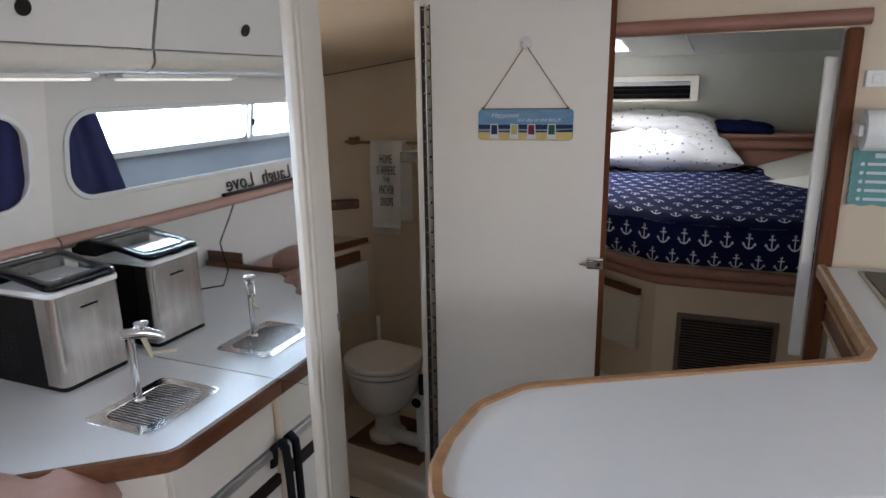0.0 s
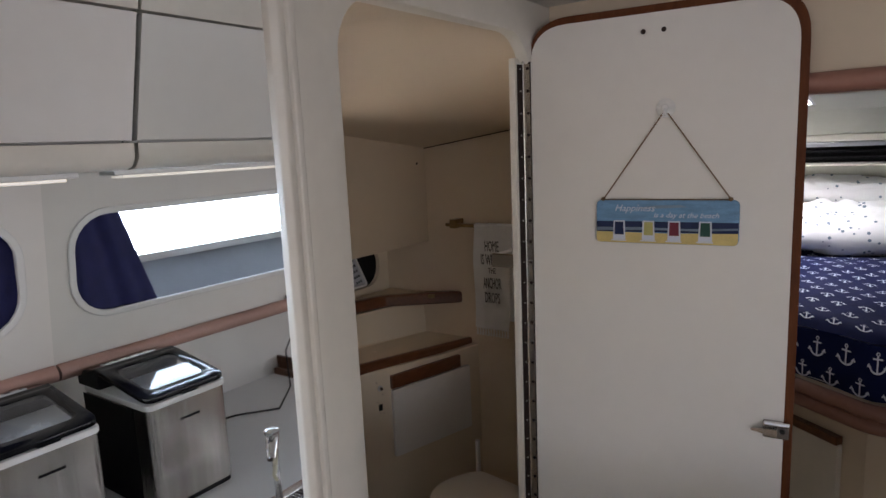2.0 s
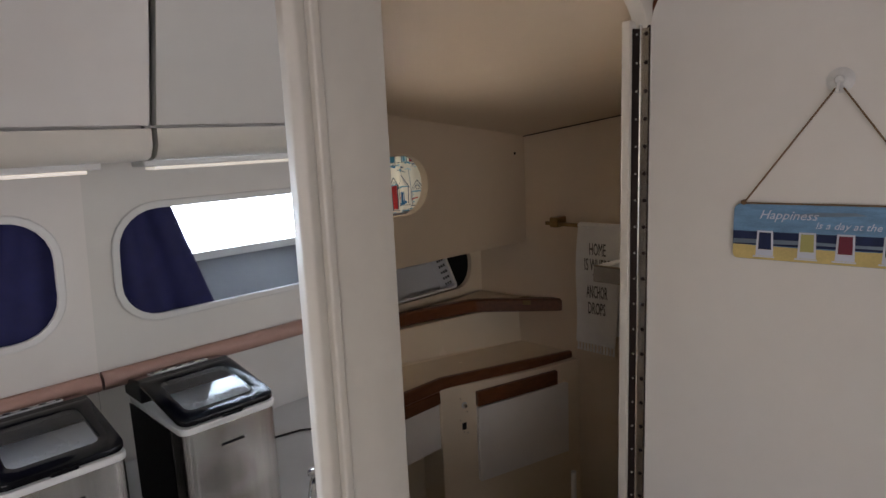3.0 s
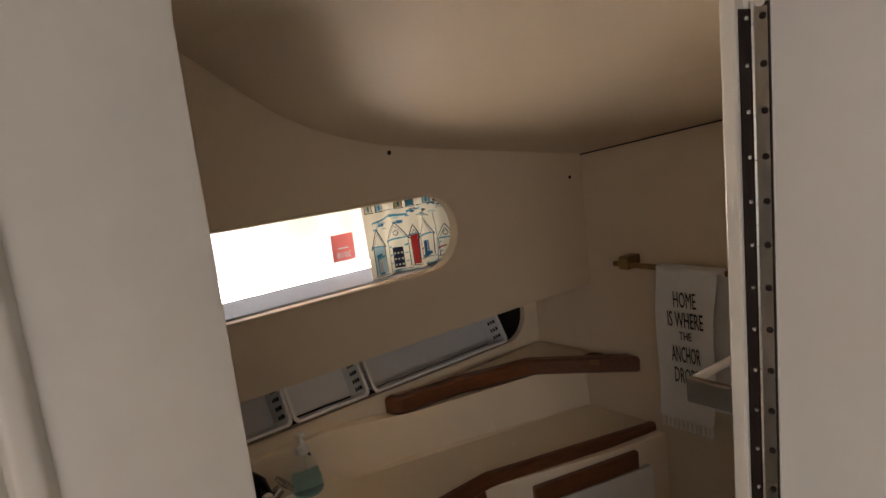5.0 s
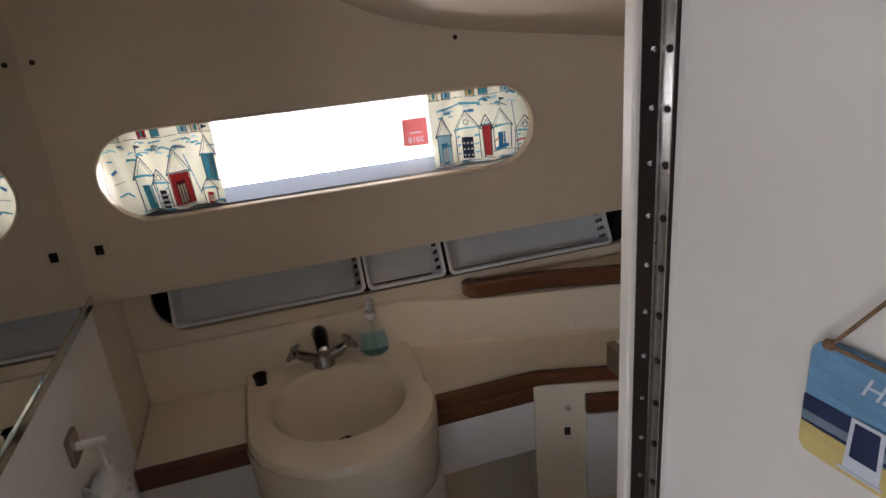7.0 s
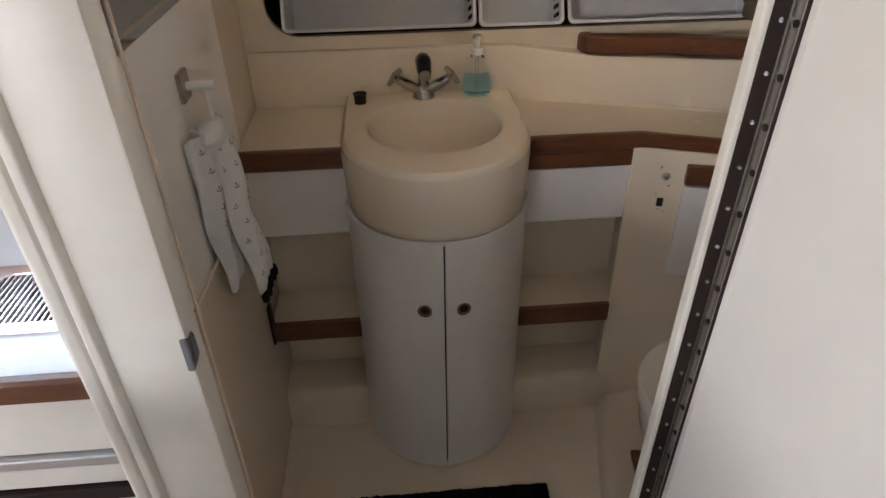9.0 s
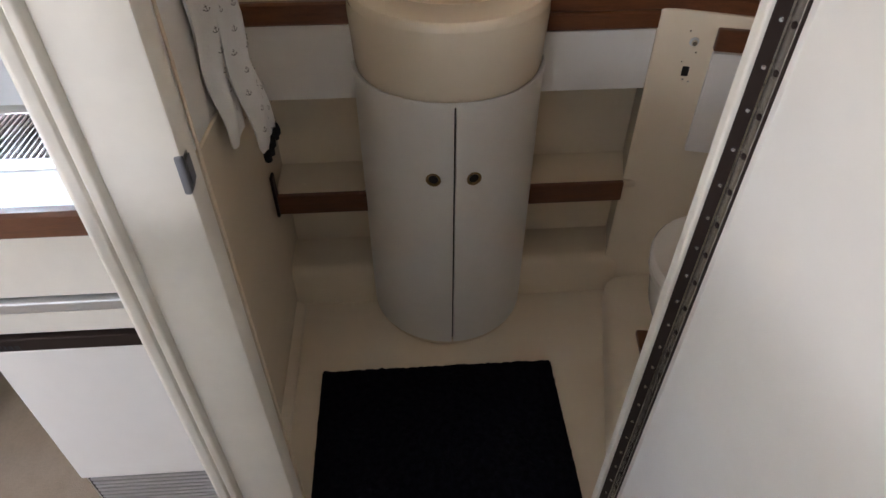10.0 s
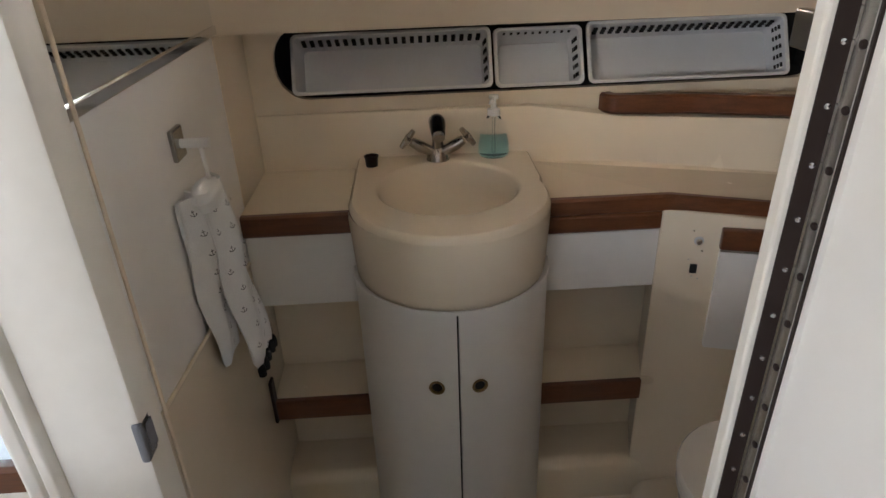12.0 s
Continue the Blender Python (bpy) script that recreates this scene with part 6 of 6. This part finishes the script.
part("board", moved(box(-0.14, 0.24, -0.10, 0.20, 0.088, 0.106, 0.004), T0), TEAKX, pl)
matt = thing("bath_mat", "black tufted bath mat on the shower floor", "mat")
ML = rrect(-1.052, -0.63, 1.44, 2.085, 0.02)


def tuft(b):
    for v in b.verts:
        n = noise.noise(v.co * 60)
        v.co += Vector((0.004 * n, 0.004 * noise.noise(v.co * 55 + Vector((3, 1, 7))), 0.006 * n if v.co.z > 0.008 else 0))
    return b


part("backing", plate(ML, depth=0.006, m=facing_up(0.007)), MATBLACK, matt)
b = grid(lambda u, v: (-1.052 + 0.422 * u, 1.440 + 0.645 * v, 0.017), 90, 120)
for v in b.verts:
    dx, dy = min(v.co.x + 1.052, -0.63 - v.co.x), min(v.co.y - 1.44, 2.085 - v.co.y)
    e = min(dx, dy)
    if e < 0.004:
        v.co.z = 0.003
    v.co.x += 0.004 * noise.noise(v.co * 70)
    v.co.y += 0.004 * noise.noise(v.co * 65 + Vector((9, 2, 3)))
    v.co.z += 0.005 * noise.noise(v.co * 110)
part("tufted_top", b, MATBLACK, matt, "black tufted pile", True)

# ---- berth ----
bp = thing("berth_platform", "beige berth base with a double rolled edge", "bed base")
FRONT = [(-0.45, 3.40), (-0.09, 3.06), (0.175, 2.875), (1.15, 2.875)]
TRIM = rounded(FRONT, [0, 0.1, 0.12, 0])
part("front_panel", plate([(0.172, 0.0), (1.15, 0.0), (1.15, 0.80), (0.172, 0.80)], [rrect(0.282, 0.640, 0.350, 0.665, 0.003)], 0.02, facing_back(2.872)), LINER, bp)
part("top", plate([(-0.48, 3.42), (-0.09, 3.07), (0.175, 2.895), (1.15, 2.895), (1.0, 4.61), (-0.48, 4.61)], depth=0.05, m=facing_up(0.885)), LINER, bp)
sidebm = loft([[(0.172, 2.875, z), (-0.10, 3.075, z), (-0.47, 3.43, z), (-0.47, 3.45, z), (-0.09, 3.095, z), (0.178, 2.892, z)] for z in (0.0, 0.83)])
part("side_panel", sidebm, LINER, bp)
for z in (0.865, 0.822):
    part("rolled_edge", tube([(x, y, z) for x, y in TRIM], 0.024, 12), ROSE, bp, "rose-brown padded roll", True)
side = basis((0.172, 2.872, 0), (-0.806, 0.592, 0), (0, 0, 1))
ld = part("locker_door", moved(plate(rrect(0.075, 0.36, 0.47, 0.728, 0.008), depth=0.022, bevel=0.003), side), PAINT, bp, "beige locker door")
part("door_edge", moved(box(0.075, 0.36, 0.730, 0.758, -0.030, 0.0, 0.004), side), TEAK, ld, "dark teak edge")
part("toe_strip", moved(box(0.02, 0.46, 0.26, 0.285, -0.012, 0.0, 0.003), side), PAINT, bp, "pale strip along the base")
vg = thing("air_grille", "brown louvred return-air grille in the berth base", "grille")
part("frame", plate(rrect(0.264, 0.656, 0.330, 0.683, 0.004), [rrect(0.284, 0.636, 0.350, 0.663, 0.003)], 0.012, facing_back(2.862), 0.002), GRILLE, vg, "brown frame")
part("backing", box(0.27, 0.656, 2.90, 2.905, 0.34, 0.675), HOLE, vg)
lou = finish(moved(box(-0.178, 0.178, -0.007, 0.007, -0.0012, 0.0012), pose(0, 0, 0, -38)), "slat", GRILLE)
for i in range(24):
    o = new("slat", lou)
    o.parent, o.location = vg, (0.460, 2.874, 0.356 + i * 0.0130)

bed = thing("bed", "unmade berth mattress under a navy anchor-print spread", "bed")


def bed_edge(x):
    """The y of the front of the mattress at x."""
    if x > 0.175:
        return 2.895
    return 2.895 + (0.175 - x) * 0.72


def bed_top(u, v):
    x = -0.46 + 1.42 * u
    y0 = bed_edge(x)
    y = y0 + (4.60 - y0) * v
    z = 1.085 + 0.012 * noise.noise(Vector((x * 4, y * 4, 0))) + 0.02 * math.sin(min(1, v * 3) * 1.57)
    e = min(1.0, v / 0.05)
    return (x, y - 0.005 + (0.03 * (1 - e)), z - 0.03 * (1 - e) ** 2)


def bed_front(u, v):
    x = -0.46 + 1.42 * u
    y0 = bed_edge(x)
    return (x, y0 + 0.025 - 0.02 * math.sin(v * 3.0) + 0.004 * math.sin(x * 30), 0.880 + (1.055 + 0.012 * noise.noise(Vector((x * 4, y0 * 4, 0))) - 0.880) * v)


part("spread_top", grid(bed_top, 60, 60), BEDBLUE, bed, "navy spread with white anchors", True)
part("spread_front", grid(bed_front, 60, 8), BEDBLUE, bed, "navy spread hanging over the edge", True)
part("mattress", plate([(-0.47, 3.42), (-0.09, 3.10), (0.175, 2.93), (0.95, 2.93), (0.95, 4.60), (-0.47, 4.60)], depth=0.14, m=facing_up(1.03)), SHEET, bed, "white mattress")
b = bmesh.new()
for r in range(17):
    for c in range(17):
        u0, v0 = 0.02 + c * 0.058 + (0.029 if r % 2 else 0), 0.02 + r * 0.058
        if u0 > 0.97:
            continue
        s = 0.055
        for p in anchor_bits(1.0):
            b.faces.new([b.verts.new(Vector(bed_top(min(1, max(0, u0 + x * s / 1.42)), min(1, v0 + (y if r % 4 < 2 else 1 - y) * s / 1.65))) + Vector((0, 0, 0.003))) for x, y in p])
for r in range(2):
    for c in range(17):
        u0, v0 = 0.02 + c * 0.058 + (0.029 if r % 2 else 0), 0.03 + r * 0.50
        if u0 > 0.97:
            continue
        for p in anchor_bits(1.0):
            b.faces.new([b.verts.new(Vector(bed_front(min(1, max(0, u0 + x * 0.062 / 1.42)), v0 + y * 0.068 / 0.175)) + Vector((0, -0.004, 0.0))) for x, y in p])
tagged(part("anchor_print", b, PRINTWHITE, bed, "white printed anchors"), kind="stuff")


def pillow(name, label, m, w, d, h, mat, piping=None):
    th = thing(name, label, "pillow", "pillows on the berth")

    def f(sgn):
        def g(u, v):
            a, c = 2 * u - 1, 2 * v - 1
            k = max(0, (1 - abs(a) ** 2.6)) ** 0.5 * max(0, (1 - abs(c) ** 2.6)) ** 0.5
            pin = 1 - 0.10 * (1 - abs(a)) * abs(c) - 0.0
            wr = 0.09 * noise.noise(Vector((a * 2.6 + w * 7, c * 3, sgn))) + 0.045 * noise.noise(Vector((a * 7 + d * 5, c * 8, 2))) - 0.05 * max(0.0, math.sin(a * 7.5 + c * 4 + w * 9)) ** 6
            return m @ Vector((a * w / 2 * (1 - 0.06 * (1 - c * c) * abs(a)), c * d / 2 * (1 - 0.08 * (1 - a * a)), sgn * h / 2 * k * (1 + wr * 3)))
        return g
    b = grid(f(1), 60, 44)
    b = grid(f(-1), 60, 44, b)
    bmesh.ops.remove_doubles(b, verts=b.verts, dist=0.0008)
    part("case", b, mat, th, "", True)
    if piping:
        pts = [m @ Vector((w / 2 * sx * 0.93, d / 2 * sy * 0.93, 0)) for sx, sy in ((-1, 1), (1, 1), (1, -1))]
        part("piping", tube(pts, 0.006, 6), piping, th, "dark piping")
    return th


pillow("pillow", "white pillow with small blue-grey prints lying on the spread", pose(0.09, 4.37, 1.212, 8, 2, 8), 0.86, 0.47, 0.24, PILLOW)
pillow("pillow", "white piped pillow leaning against the headboard", pose(0.02, 4.68, 1.395, 22, 5, 0), 0.78, 0.36, 0.15, PILLOW, BLACKMATT)
pillow("pillow", "navy anchor-print pillow on the ledge", pose(0.52, 4.70, 1.345, 8, 5, -4), 0.42, 0.20, 0.085, BEDBLUE)
single("side_pad", loft([[(0.60, 4.0, 1.09), (0.98, 3.6, 1.09), (1.02, 4.55, 1.09), (0.62, 4.58, 1.09)], [(0.68, 4.05, 1.10), (0.98, 3.7, 1.21), (1.02, 4.55, 1.24), (0.64, 4.58, 1.11)]]), BERTHLINER, "pale grey padded wedge beside the mattress", "pad")
ac = thing("air_outlet", "cream louvred air outlet box over the headboard", "air vent")
AM = pose(0, 4.40, 1.592, 12)
part("box", moved(plate(rrect(-0.40, 0.262, -0.080, 0.078, 0.012), [rrect(-0.38, 0.214, -0.072, 0.045, 0.01)], 0.10, None, 0.004), AM @ basis((0, 0, 0), (1, 0, 0), (0, 0, 1))), PAINT, ac, "cream box")
part("dark_slot", moved(box(-0.38, 0.214, 0.05, 0.06, -0.072, 0.045), AM), BLACKMATT, ac, "dark louvre slot")
for z in (-0.045, -0.012):
    part("louvre", moved(box(-0.375, 0.209, 0.01, 0.04, z, z + 0.006, 0.002), AM), BLACKMATT, ac)
part("strip", moved(box(-0.38, 0.214, 0.004, 0.02, 0.018, 0.040, 0.003), AM), ALU, ac, "bright metal strip")
hatch = thing("deck_hatch", "translucent deck hatch in the berth ceiling", "hatch")
hz = 1.985 - 0.085 * (3.80 - 2.26)
part("frame", moved(plate(rrect(-0.20, 0.20, -0.25, 0.25, 0.03), [rrect(-0.175, 0.175, -0.225, 0.225, 0.02)], 0.03), pose(-0.29, 3.80, hz + 0.002, -4.86)), ALU, hatch)
